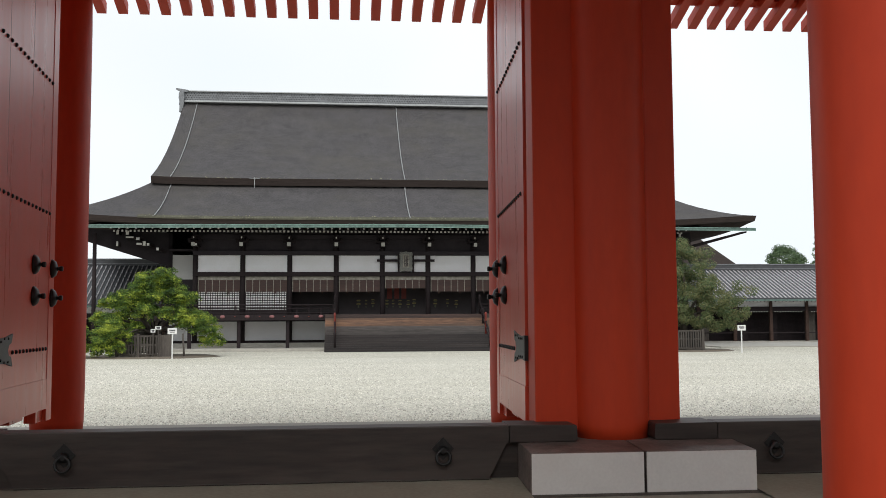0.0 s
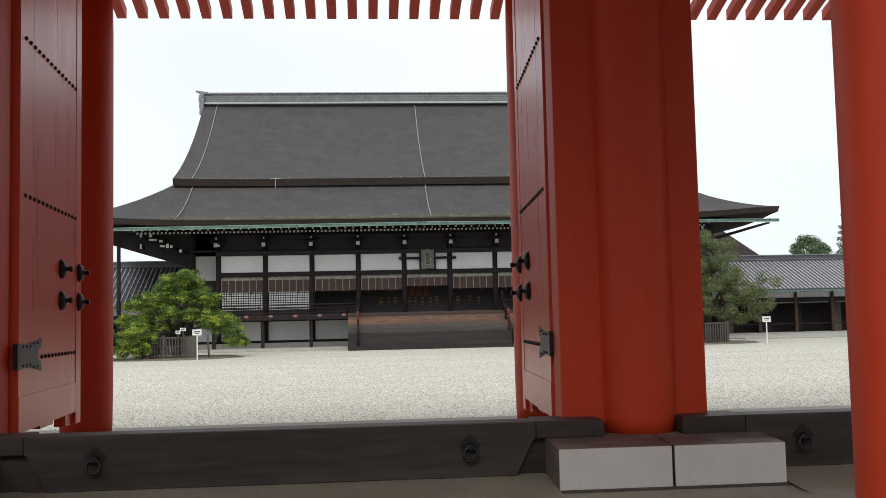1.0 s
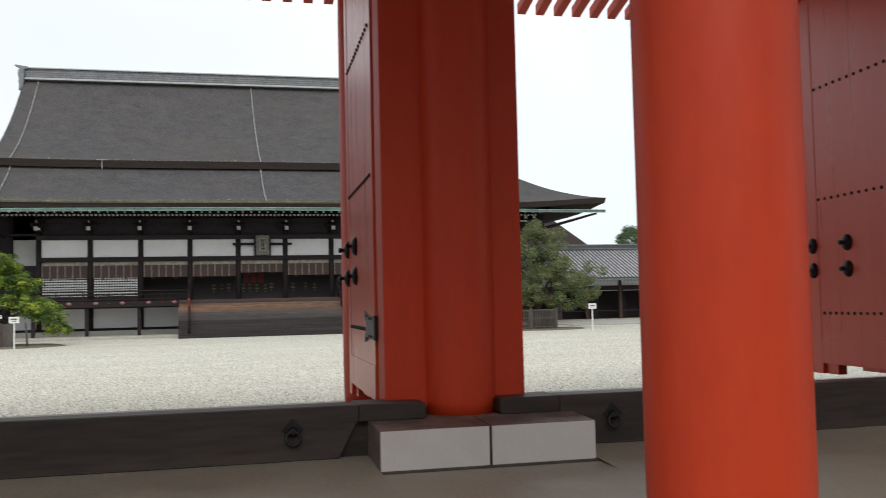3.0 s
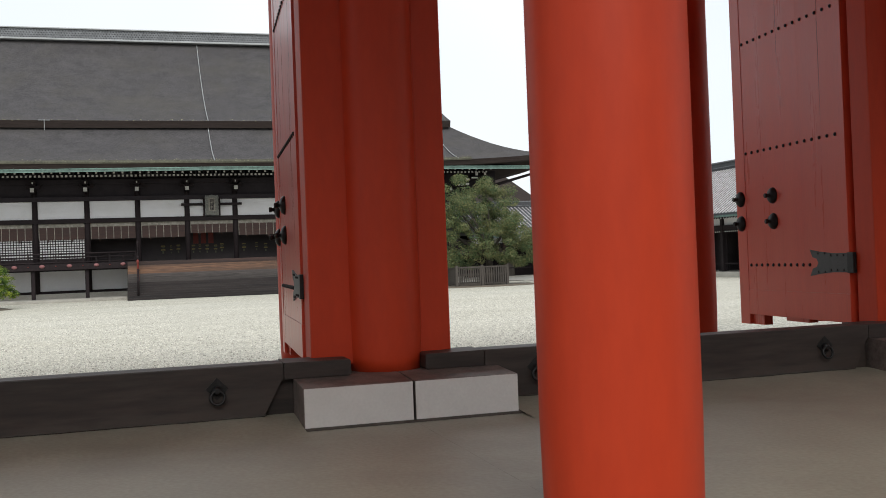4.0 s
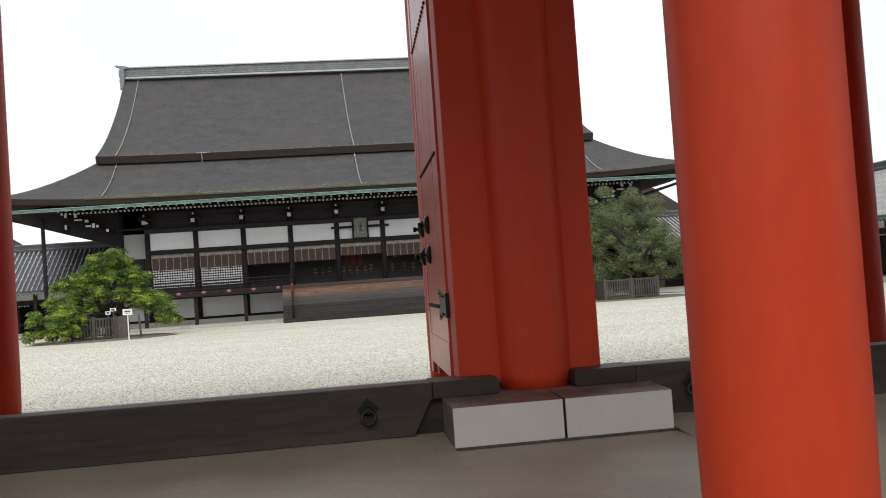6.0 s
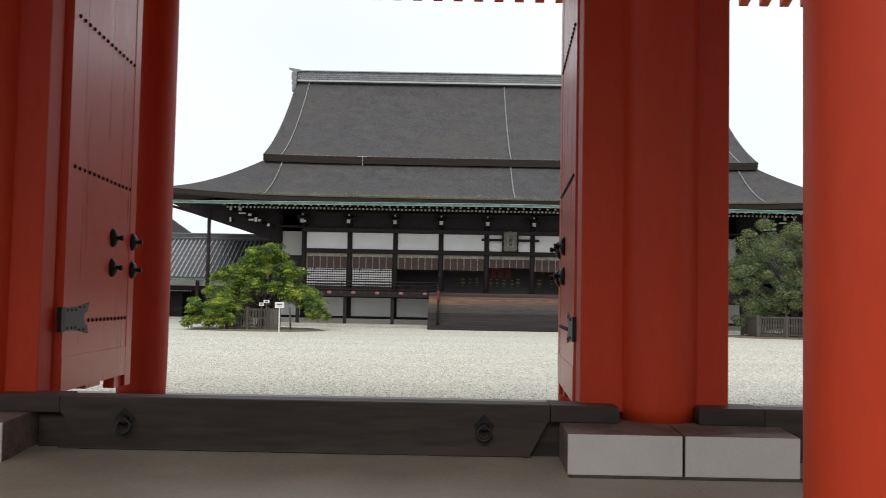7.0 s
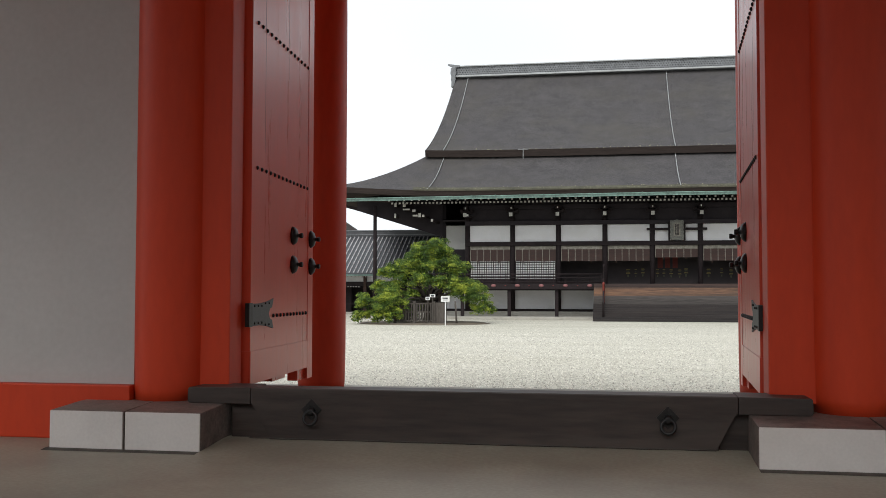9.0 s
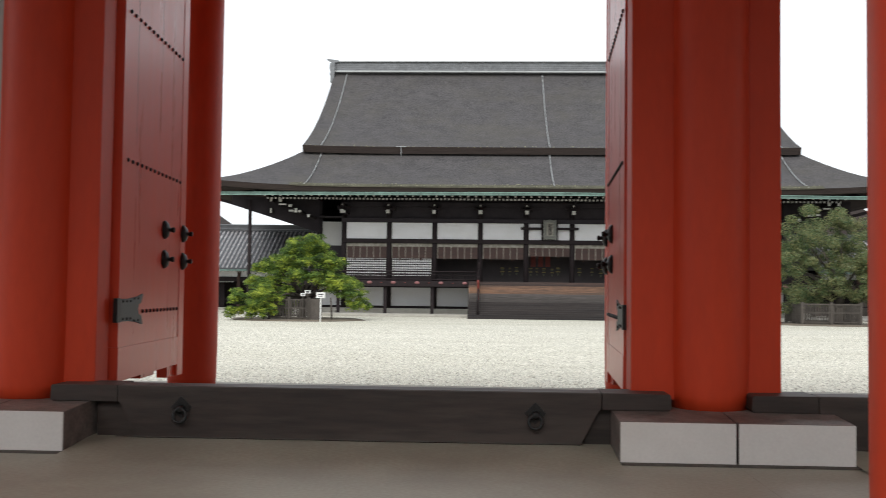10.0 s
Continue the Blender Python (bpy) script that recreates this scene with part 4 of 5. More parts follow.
def eave_lift(u):
    return 0.22 * max(0.0, (abs(u) - 0.55) / 0.45) ** 2.2 - 0.2 * max(0.0, 1 - abs(u / 0.92) ** 5)


# lower skirt roof round all four sides, with raised corners
inner_y, outer_y = (BY + 0.5, DEPTH - BY - 0.5), (EY, DEPTH - EY)
IX = BX + 0.1


def skirt(p_in, p_out):
    b, eb = bmn(), bmn()
    rows, edge = [], []
    for i in range(61):
        u = -1 + 2 * i / 60
        a = (i / 60)
        pin = Vector(p_in[0]).lerp(Vector(p_in[1]), a)
        pout = Vector(p_out[0]).lerp(Vector(p_out[1]), a)
        line = []
        for j in range(11):
            s = j / 10
            p = pin.lerp(pout, s)
            z = (BZ - 0.36) - (BZ - 0.36 - EZ) * (1.54 * s - 0.54 * s * s) + eave_lift(u) * s ** 2 + (1 - s) * LIFT * (1.0 if abs(pin.x) > IX - 0.01 else abs(u) ** 6)
            line.append(b.verts.new((p.x, p.y, z + 0.03 * noise.noise((p.x * 0.4, p.y * 0.4, 2)))))
        rows.append(line)
        out = (pout - pin)
        out.z = 0
        out.normalize()
        zt = EZ + eave_lift(u)
        edge.append([eb.verts.new(q) for q in ((pout.x, pout.y, zt + 0.02), (pout.x - out.x * 0.12, pout.y - out.y * 0.12, zt - 0.335), (pout.x - out.x * 1.2, pout.y - out.y * 1.2, zt - 0.375), (pout.x - out.x * 4.0, pout.y - out.y * 4.0, zt - 0.1 - eave_lift(u) * 0.4))])
    for i in range(60):
        for j in range(10):
            f = b.faces.new((rows[i][j], rows[i + 1][j], rows[i + 1][j + 1], rows[i][j + 1]))
            f.smooth = True
        for j in range(3):
            eb.faces.new((edge[i][j], edge[i + 1][j], edge[i + 1][j + 1], edge[i][j + 1]))
    hp("lower_roof", b, M_BARK_ROOF, "dark grey cypress bark lower roof")
    hp("lower_roof_edge", eb, M_BARK_EDGE, "layered brown bark eave edge, darkened for its shadow")


iy0, iy1 = inner_y
skirt(((-IX, iy0, 0), (IX, iy0, 0)), ((-EX, EY, 0), (EX, EY, 0)))
skirt(((-IX, iy1, 0), (IX, iy1, 0)), ((-EX, DEPTH - EY, 0), (EX, DEPTH - EY, 0)))
skirt(((-IX, iy0, 0), (-IX, iy1, 0)), ((-EX, EY, 0), (-EX, DEPTH - EY, 0)))
skirt(((IX, iy0, 0), (IX, iy1, 0)), ((EX, EY, 0), (EX, DEPTH - EY, 0)))

# ridge
b = bmn()
box(b, -RX - 0.1, RX + 0.1, RY - 0.45, RY + 0.45, RZ - 0.15, RZ + 0.72)
ridge = hp("ridge", b, M_RIDGE, "grey tiled ridge", bevel=0.02)
for z0, z1, d in ((-0.12, 0.02, 0.62), (0.72, 0.82, 0.58)):
    b = bmn()
    box(b, -RX - 0.25, RX + 0.25, RY - d, RY + d, RZ + z0, RZ + z1)
    part("ridge_course", b, M_METAL, ridge, bevel=0.02)
b = bmn()
for row in range(4):
    for i in range(170):
        x = -RX + 0.1 + 0.2 * i + 0.1 * (row % 2)
        if x > RX - 0.1:
            continue
        lathe(b, [(0.048, 0), (0.032, 0.03)], 6, pose(x, RY - 0.45, RZ + 0.11 + 0.165 * row, 90))
part("ridge_tile_band", b, M_TILE_DARK, ridge, kind="stuff")
for s in (-1, 1):
    b = bmn()
    x = s * (RX + 0.12)
    prism(b, [(x - 0.17, RZ - 0.95), (x + 0.17, RZ - 0.95), (x + 0.13, RZ - 0.45), (x + 0.20, RZ - 0.35), (x + 0.14, RZ - 0.1), (x + 0.23, RZ + 0.15), (x + 0.20, RZ + 0.6), (x - 0.20, RZ + 0.6), (x - 0.23, RZ + 0.15), (x - 0.14, RZ - 0.1), (x - 0.20, RZ - 0.35), (x - 0.13, RZ - 0.45)], "y", RY - 0.8, RY - 0.4)
    prism(b, [(x + s * 0.0, RZ + 0.62), (x + s * 0.50, RZ + 0.90), (x + s * 0.42, RZ + 0.98), (x - s * 0.5, RZ + 0.84), (x - s * 0.5, RZ + 0.7)], "y", RY - 0.6, RY - 0.4)
    part("ridge_ornament", b, M_RIDGE, ridge, "grey ridge end ornament", bevel=0.02)

# pale metal conductor strips down the roof
for x0 in (-15.8, 0.06, 15.8):
    b = bmn()
    pts = [(x0 * (0.988 + 0.012 * j / 20), RY - (RY - BY) * j / 20 - 0.02, slope(j / 20) + 0.05 + LIFT * abs(x0 / RX) ** 6) for j in range(21)]
    for p, q in zip(pts, pts[1:]):
        rod(b, p, q, 0.035, seg=6)
    hp("conductor_strip", b, M_METAL, "pale metal conductor strip")
    b = bmn()
    xo = x0 * 1.013
    pts = [(x0 + (xo - x0) * j / 8, iy0 + (EY - iy0) * j / 8, (BZ - 0.36) - (BZ - 0.36 - EZ) * (1.54 * j / 8 - 0.54 * (j / 8) ** 2) + 0.12 - 0.16 * (j / 8) ** 2) for j in range(9)]
    for p, q in zip(pts, pts[1:]):
        rod(b, p, q, 0.035, seg=6)
    hp("conductor_strip", b, M_METAL, "pale metal conductor strip")
for x0 in (-10.2, 10.2):
    b = bmn()
    box(b, x0 - 0.018, x0 + 0.018, BY - 0.06, BY - 0.03, BZ - 0.6, BZ + 0.1)
    box(b, x0 - 0.35, x0 + 0.35, BY - 0.07, BY - 0.02, BZ + 0.02, BZ + 0.055)
    hp("conductor_bracket", b, M_METAL)

# mossy upper layer along the middle of the eaves
for side in (0, 1):
    b = bmn()
    rows = []
    for i in range(81):
        x = -16.95 + 33.9 * i / 80
        w = 0.035 * noise.noise((x * 0.9, 3, side))
        sg = 1 if side == 0 else -1
        ye = EY if side == 0 else DEPTH - EY
        z = EZ + eave_lift(x / EX)
        rows.append([b.verts.new(p) for p in ((x, ye - sg * (0.05 - w), z - 0.02), (x, ye + sg * 0.22, z + 0.10), (x, ye + sg * 0.22, z + 0.22), (x, ye - sg * (0.05 - w), z + 0.07 + w))])
    for p, q in zip(rows, rows[1:]):
        for k in range(4):
            b.faces.new((p[k], p[(k + 1) % 4], q[(k + 1) % 4], q[k]))
    b.faces.new(rows[0])
    b.faces.new(rows[-1][::-1])
    hp("eave_layer", b, M_MOSS, "moss-edged bark layer along the eave")

# specks of pale moss along the lower edges of both roofs
rnd = random.Random(31)
b = bmn()
for k in range(900):
    x = rnd.uniform(-16.8, 16.8)
    if k % 3:
        up = rnd.random() ** 3 * 0.5
        y, z = EY + 0.02 + up, EZ + eave_lift(x / EX) + 0.10 + 0.42 * up
    else:
        up = rnd.random() ** 3 * 0.4
        y, z = BY + up, BZ + LIFT * abs(x / BX) ** 6 + 0.02 + 0.42 * up
    w = rnd.uniform(0.010, 0.032)
    v = [b.verts.new(p) for p in ((x - w, y - w, z - 0.02), (x + w, y - w, z - 0.02), (x, y + w, z), (x, y - w * 0.3, z + w))]
    for i, j, k2 in ((0, 1, 3), (1, 2, 3), (2, 0, 3)):
        b.faces.new((v[i], v[j], v[k2]))
hp("moss_layer", b, M_SPECK, "pale specks of moss on the roof edges", kind="stuff")

# copper gutter and the rafter ends under the eave
FALL = 0.13                                  # the gutter falls towards both ends


def gutter_run(b, y0, y1, z0, z1):
    for sx in (-1, 1):
        xe = sx * (EX - 0.08)
        hull8(b, ((0, y0, z0), (xe, y0, z0 - FALL), (xe, y1, z0 - FALL), (0, y1, z0)), ((0, y0, z1), (xe, y0, z1 - FALL), (xe, y1, z1 - FALL), (0, y1, z1)))


# dark body and pale rims paint the shading of a half-round gutter
b = bmn()
gutter_run(b, EY - 0.02, EY + 0.14, 7.21, 7.385)
gutter = hp("gutter", b, M_COPPER_DARK, "green copper gutter")
for z0, z1 in ((7.365, 7.402), (7.20, 7.222)):
    b = bmn()
    gutter_run(b, EY - 0.05, EY - 0.021, z0, z1)
    part("gutter_rim", b, M_COPPER, gutter, "green copper rim, paler to paint its lit edge")
hb = bmn()
box(hb, -0.016, 0.016, -0.062, -0.05, -0.16, 0.12)
hanger = part("gutter_hanger", hb, M_COPPER_DARK, gutter)
hanger.location = (-EX + 0.8, EY, 7.21)
for k in range(1, 30):
    xh = -EX + 0.8 + 1.54 * k
    again(hanger, gutter, pose(xh, EY, 7.33 - FALL * abs(xh) / EX))
b = bmn()
c = bmn()
for y0, z, space, w in ((EY + 0.75, 7.165, 0.51, 0.055), (EY + 1.7, 7.06, 0.255, 0.062)):
    for k in range(int(37.4 / space) + 1):
        x = -18.7 + space * k
        hull8(b, ((x - w, y0, z - w), (x + w, y0, z - w), (x + w, HY, z + 0.6), (x - w, HY, z + 0.6)),
              ((x - w, y0, z + w), (x + w, y0, z + w), (x + w, HY, z + 0.74), (x - w, HY, z + 0.74)))
        box(c, x - w, x + w, y0 - 0.012, y0 - 0.002, z - w, z + w)
hp("rafter_layer", b, M_DARKWOOD, "dark timber rafters", kind="stuff")
hp("rafter_end_band", c, M_DULLWHITE, "white painted rafter ends", kind="stuff")
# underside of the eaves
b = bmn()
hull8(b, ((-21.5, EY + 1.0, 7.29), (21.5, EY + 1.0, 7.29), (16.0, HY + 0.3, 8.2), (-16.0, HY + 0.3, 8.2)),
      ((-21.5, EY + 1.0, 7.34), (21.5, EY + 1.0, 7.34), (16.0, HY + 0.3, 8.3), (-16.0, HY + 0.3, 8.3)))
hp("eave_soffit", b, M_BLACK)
# wide corner beams and eave posts
for s in (-1, 1):
    xm, ym = (-21.0, EY + 1.45) if s < 0 else (19.4, EY + 2.5)
    zm = 4.95 + (abs(xm) - 15.7) * 0.305
    b = bmn()
    hull8(b, ((s * 15.6, HY + 0.9, 4.95), (s * 15.8, HY + 0.6, 4.95), (xm, ym - 0.15, zm), (xm - s * 0.2, ym + 0.15, zm)),
          ((s * 15.6, HY + 0.9, 7.2), (s * 15.8, HY + 0.6, 7.2), (xm, ym - 0.15, 7.2), (xm - s * 0.2, ym + 0.15, 7.2)))
    beam = hp("corner_beam", b, M_BLACK, "dark corner beam under the eave")
    b = bmn()
    hull8(b, ((xm, ym + 0.15, zm), (xm, ym - 0.15, zm), (s * 22.6, EY + 0.5, 7.0), (s * 22.4, EY + 0.8, 7.0)),
          ((xm, ym + 0.15, zm + 0.22), (xm, ym - 0.15, zm + 0.22), (s * 22.6, EY + 0.5, 7.10), (s * 22.4, EY + 0.8, 7.10)))
    part("beam_tip", b, M_DARKWOOD, beam)
    if s > 0:
        continue
    b = bmn()
    rod(b, (s * 19.85, EY + 1.6, GZ), (s * 19.85, EY + 1.6, 6.9), 0.14, 0.12, 12)
    hp("eave_post", b, M_DARKWOOD, "slim dark post under the eave corner")

# ---- courtyard trees ----
def leaf_cloud(b, centres, per, size, rnd, flat=0.75, lift=0.0):
    """Many small folded leaves set round clump centres (x, y, z, radius)."""
    for cx, cy, cz, cr in centres:
        for _ in range(int(per * cr * cr)):
            d = Vector((rnd.gauss(0, 1), rnd.gauss(0, 1), rnd.gauss(0, 1)))
            d.normalize()
            if d.z < -0.1 and rnd.random() < lift:
                d.z = -d.z
            rr = cr * (0.60 + 0.45 * rnd.random() ** 0.8)
            c = Vector((cx + d.x * rr, cy + d.y * rr, cz + d.z * rr * flat))
            nrm = (d + Vector((rnd.uniform(-0.7, 0.7), rnd.uniform(-0.7, 0.7), rnd.uniform(0.0, 0.9)))).normalized()
            side = nrm.cross(Vector((rnd.uniform(-1, 1), rnd.uniform(-1, 1), rnd.uniform(-1, 1))))
            if side.length < 1e-3:
                continue
            side.normalize()
            up = nrm.cross(side)
            L = size * rnd.uniform(0.7, 1.35)
            w = L * 0.42
            tip, base = c + up * L * 0.6, c - up * L * 0.6
            fold = nrm * (w * 0.35)
            v = [b.verts.new(q) for q in (base, c + side * w + fold, tip, c - side * w + fold)]
            b.faces.new((v[0], v[1], v[2]))
            b.faces.new((v[0], v[2], v[3]))


def limb(b, pts, r0, r1):
    k = len(pts) - 1
    for i in range(k):
        rod(b, pts[i], pts[i + 1], r0 + (r1 - r0) * i / k, r0 + (r1 - r0) * (i + 1) / k, 9)


def grow(name, label, loc, leaf_m, centres, per, size, trunk_h, trunk_r, seed, group="", flat=0.75, kind="", lift=0.0):
    rnd = random.Random(seed)
    t = thing(name, label, "tree", loc, group, kind)
    b = bmn()
    fork = Vector((0.1, 0, trunk_h))
    limb(b, [Vector((0, 0, -0.1)), Vector((0.06, 0.03, trunk_h * 0.5)), fork], trunk_r, trunk_r * 0.75)
    part("trunk", b, M_TRUNK, t, "rough brown bark trunk")
    picks = rnd.sample(centres, min(len(centres), 16))
    for c in picks:
        b = bmn()
        e = Vector(c[:3])
        m1 = fork.lerp(e, 0.4) + Vector((rnd.uniform(-0.2, 0.2), rnd.uniform(-0.2, 0.2), rnd.uniform(0.0, 0.35)))
        m2 = fork.lerp(e, 0.75) + Vector((rnd.uniform(-0.15, 0.15), rnd.uniform(-0.15, 0.15), rnd.uniform(0.0, 0.25)))
        limb(b, [fork - Vector((0, 0, 0.1)), m1, m2, e], trunk_r * 0.38, 0.015)
        part("branch", b, M_TRUNK, t)
    b = bmn()
    leaf_cloud(b, centres, per, size, rnd, flat, lift)
    part("crown", b, leaf_m, t, kind="stuff")
    return t


rnd = random.Random(11)
cs = []
# broad low dome of separate leafy boughs (x, height, radius), sweeping to the ground on both sides
BOUGHS = ((0.55, 4.15, 0.72), (-0.05, 3.85, 0.78), (1.05, 3.72, 0.75), (-0.68, 3.35, 0.75), (0.30, 3.10, 0.85), (1.30, 2.98, 0.75), (1.90, 2.98, 0.58),
          (-1.54, 2.98, 0.68), (-2.05, 2.72, 0.56), (-0.92, 2.36, 0.85), (-0.06, 2.24, 0.70), (-1.90, 1.87, 0.75), (-2.52, 1.87, 0.56), (-1.42, 1.38, 0.72),
          (-2.65, 1.13, 0.74), (-3.15, 0.76, 0.60), (-1.90, 0.64, 0.70), (-2.90, 0.34, 0.42), (-1.55, 0.34, 0.45), (-0.60, 1.55, 0.5), (1.05, 2.12, 0.60),
          (2.04, 2.12, 0.72), (2.78, 1.87, 0.60), (2.52, 1.38, 0.52), (3.15, 1.26, 0.54), (3.33, 0.76, 0.44), (2.80, 0.82, 0.36), (1.78, 1.75, 0.52), (-1.10, 0.55, 0.50), (-0.95, 1.00, 0.50), (-2.35, 0.35, 0.50), (-3.30, 0.36, 0.40))
for bx_, bz_, br_ in BOUGHS:
    for depth in (-1.0, 0.9):
        reach = 2.5 if bx_ < -0.8 and bz_ < 1.6 else 1.6 - 0.22 * bz_
        cy_ = depth * reach + rnd.uniform(-0.35, 0.35)
        for k in range(12):
            d = Vector((rnd.gauss(0, 1), rnd.gauss(0, 1) - 0.3, rnd.gauss(0, 1) + 0.45)).normalized() * (br_ * rnd.uniform(0.45, 0.85))
            cs.append((bx_ + d.x, cy_ + d.y, max(bz_ + d.z * 0.85, 0.16), br_ * rnd.uniform(0.34, 0.50)))
citrus = grow("citrus_tree", "broad bright green citrus tree in a grey timber fence", (-14.4, 47.0, GZ), M_LEAF_BRIGHT, cs, 1900, 0.063, 1.3, 0.22, 21, lift=0.8)

rnd = random.Random(12)
cs = []
lobes = ((-1.3, 0, 5.2, 2.2, 1.7), (0.2, 0, 4.2, 1.9, 1.4), (0.9, 0.2, 4.9, 1.5, 1.3), (-2.6, 0.2, 3.4, 1.9, 1.5), (0.6, 0, 3.0, 2.2, 1.6), (2.7, -0.3, 2.9, 1.8, 1.1), (2.3, -0.2, 2.0, 1.5, 0.8), (-0.6, -0.5, 1.9, 2.0, 0.9), (-2.8, 0, 1.6, 1.1, 0.9))
for lx, ly, lz, lw, lh in lobes:
    for _ in range(int(13 * lw * lh)):
        d = Vector((rnd.gauss(0, 1), rnd.gauss(0, 1), rnd.gauss(0, 1))).normalized() * rnd.random() ** 0.4
        cs.append((lx + d.x * lw, ly + d.y * lw, lz + d.z * lh, rnd.uniform(0.2, 0.55)))
cherry = grow("cherry_tree", "dull green cherry tree with yellowing leaf tips behind a fence", (15.9, 50.0, GZ), M_LEAF_DULL, cs, 1150, 0.078, 1.9, 0.26, 22)


def mound(x, y, rx, ry, name_seed):
    b = bmn()
    k = 48
    lo, mid = [], []
    for i in range(k):
        a = 2 * math.pi * i / k
        w = 1 + 0.10 * noise.noise((math.cos(a) * 2, math.sin(a) * 2, name_seed))
        lo.append(b.verts.new((x + rx * w * math.cos(a), y + ry * w * math.sin(a), GZ - 0.01)))
        mid.append(b.verts.new((x + rx * 0.9 * w * math.cos(a), y + ry * 0.9 * w * math.sin(a), GZ + 0.07)))
    for i in range(k):
        b.faces.new((lo[i], lo[(i + 1) % k], mid[(i + 1) % k], mid[i]))
    b.faces.new(mid)
    solid("planting_bed", b, M_SOIL, "low damp brown soil bed under the tree", "soil bed")


mound(-14.5, 46.6, 3.8, 3.2, 1.0)
mound(15.4, 50.0, 3.6, 3.0, 5.0)


def picket_fence(x0, x1, y0, y1, h):
    """A square paling fence of upright slats between stout corner posts."""
    f = thing("picket_fence", "weathered grey timber picket fence round a tree trunk", "fence", ((x0 + x1) / 2, (y0 + y1) / 2, GZ + 0.06), "tree fences")
    w, d = (x1 - x0) / 2, (y1 - y0) / 2
    pb = bmn()
    box(pb, -0.035, 0.035, -0.014, 0.014, 0.10, h - 0.08)
    slat = None
    gb = bmn()
    box(gb, -0.075, 0.075, -0.075, 0.075, -0.05, h + 0.06)
    post = None
    for sx, sy in ((-w, -d), (0, -d), (w, -d), (-w, d), (w, d), (-w, 0), (w, 0)):
        if post is None:
            post = part("post", gb, M_FENCE, f, bevel=0.01)
            post.location = (sx, sy, 0)
        else:
            again(post, f, pose(sx, sy, 0))
    for side in range(4):
        length = w if side % 2 == 0 else d
        m = pose(0, 0, 0, 0, 0, 90 * side) @ pose(0, -(d if side % 2 == 0 else w), 0)
        for z in (0.12, h * 0.55, h - 0.06):
            b = bmn()
            box(b, -length, length, -0.03, 0.03, z - 0.04, z + 0.04)
            r = part("rail", b, M_FENCE, f)
            r.matrix_basis = m
        count = int(2 * length / 0.145)
        for i in range(1, count):
            mm = m @ pose(-length + 2 * length * i / count, -0.04, 0, 0, random.uniform(-0.6, 0.6), 0)
            if slat is None:
                slat = part("slat", pb, M_FENCE, f)
                slat.matrix_basis = mm
            else:
                again(slat, f, mm)
    return f


picket_fence(-15.75, -13.62, 45.0, 48.6, 1.12)
picket_fence(13.4, 16.6, 48.6, 51.6, 1.18)
# short broad post and small notice boards by the citrus fence
b = bmn()
box(b, -0.28, 0.28, -0.1, 0.1, 0, 1.12)
stump = solid("fence_panel", b, M_FENCE, "weathered grey timber panel beside the fence", "fence panel", kind="", bevel=0.02)
stump.location = (-13.32, 45.1, GZ + 0.05)
b = bmn()
rod(b, (0, 0, -0.05), (-0.10, 0.1, 1.25), 0.055, 0.045, 9)
stake = solid("tree_stake", b, M_FENCE, "dark round timber stake beside the citrus tree", "stake", kind="")
stake.location = (-12.40, 45.2, GZ)


def notice(x, y, h, w, bh, tilt=0.0, post_m=None):
    s = thing("notice_sign", "white notice board with grey lettering on a white post", "sign", (x, y, GZ), "courtyard signs")
    b = bmn()
    box(b, -0.028, 0.028, -0.02, 0.02, -0.02, h - 0.05)
    part("post", b, post_m or M_WHITE, s, bevel=0.004)
    b = bmn()
    box(b, -w / 2, w / 2, -0.045, -0.021, h - bh, h)
    board = part("board", b, M_WHITE, s, bevel=0.004)
    for z, f in ((0.30, 0.62), (0.42, 0.62), (0.66, 0.5)):
        b = bmn()
        box(b, -w / 2 * f, w / 2 * f, -0.049, -0.046, h - bh * z - 0.02, h - bh * z + 0.012)
        part("letter_bar", b, M_TILE_DARK, board)
    s.rotation_euler = (0, radians(tilt), 0)
    return s


notice(-12.75, 43.6, 1.53, 0.46, 0.30)
notice(17.35, 44.8, 1.52, 0.46, 0.30)
notice(-13.66, 44.85, 1.62, 0.30, 0.16, 0.0, M_FENCE)
notice(-13.92, 44.85, 1.48, 0.24, 0.17, 0.0, M_FENCE)


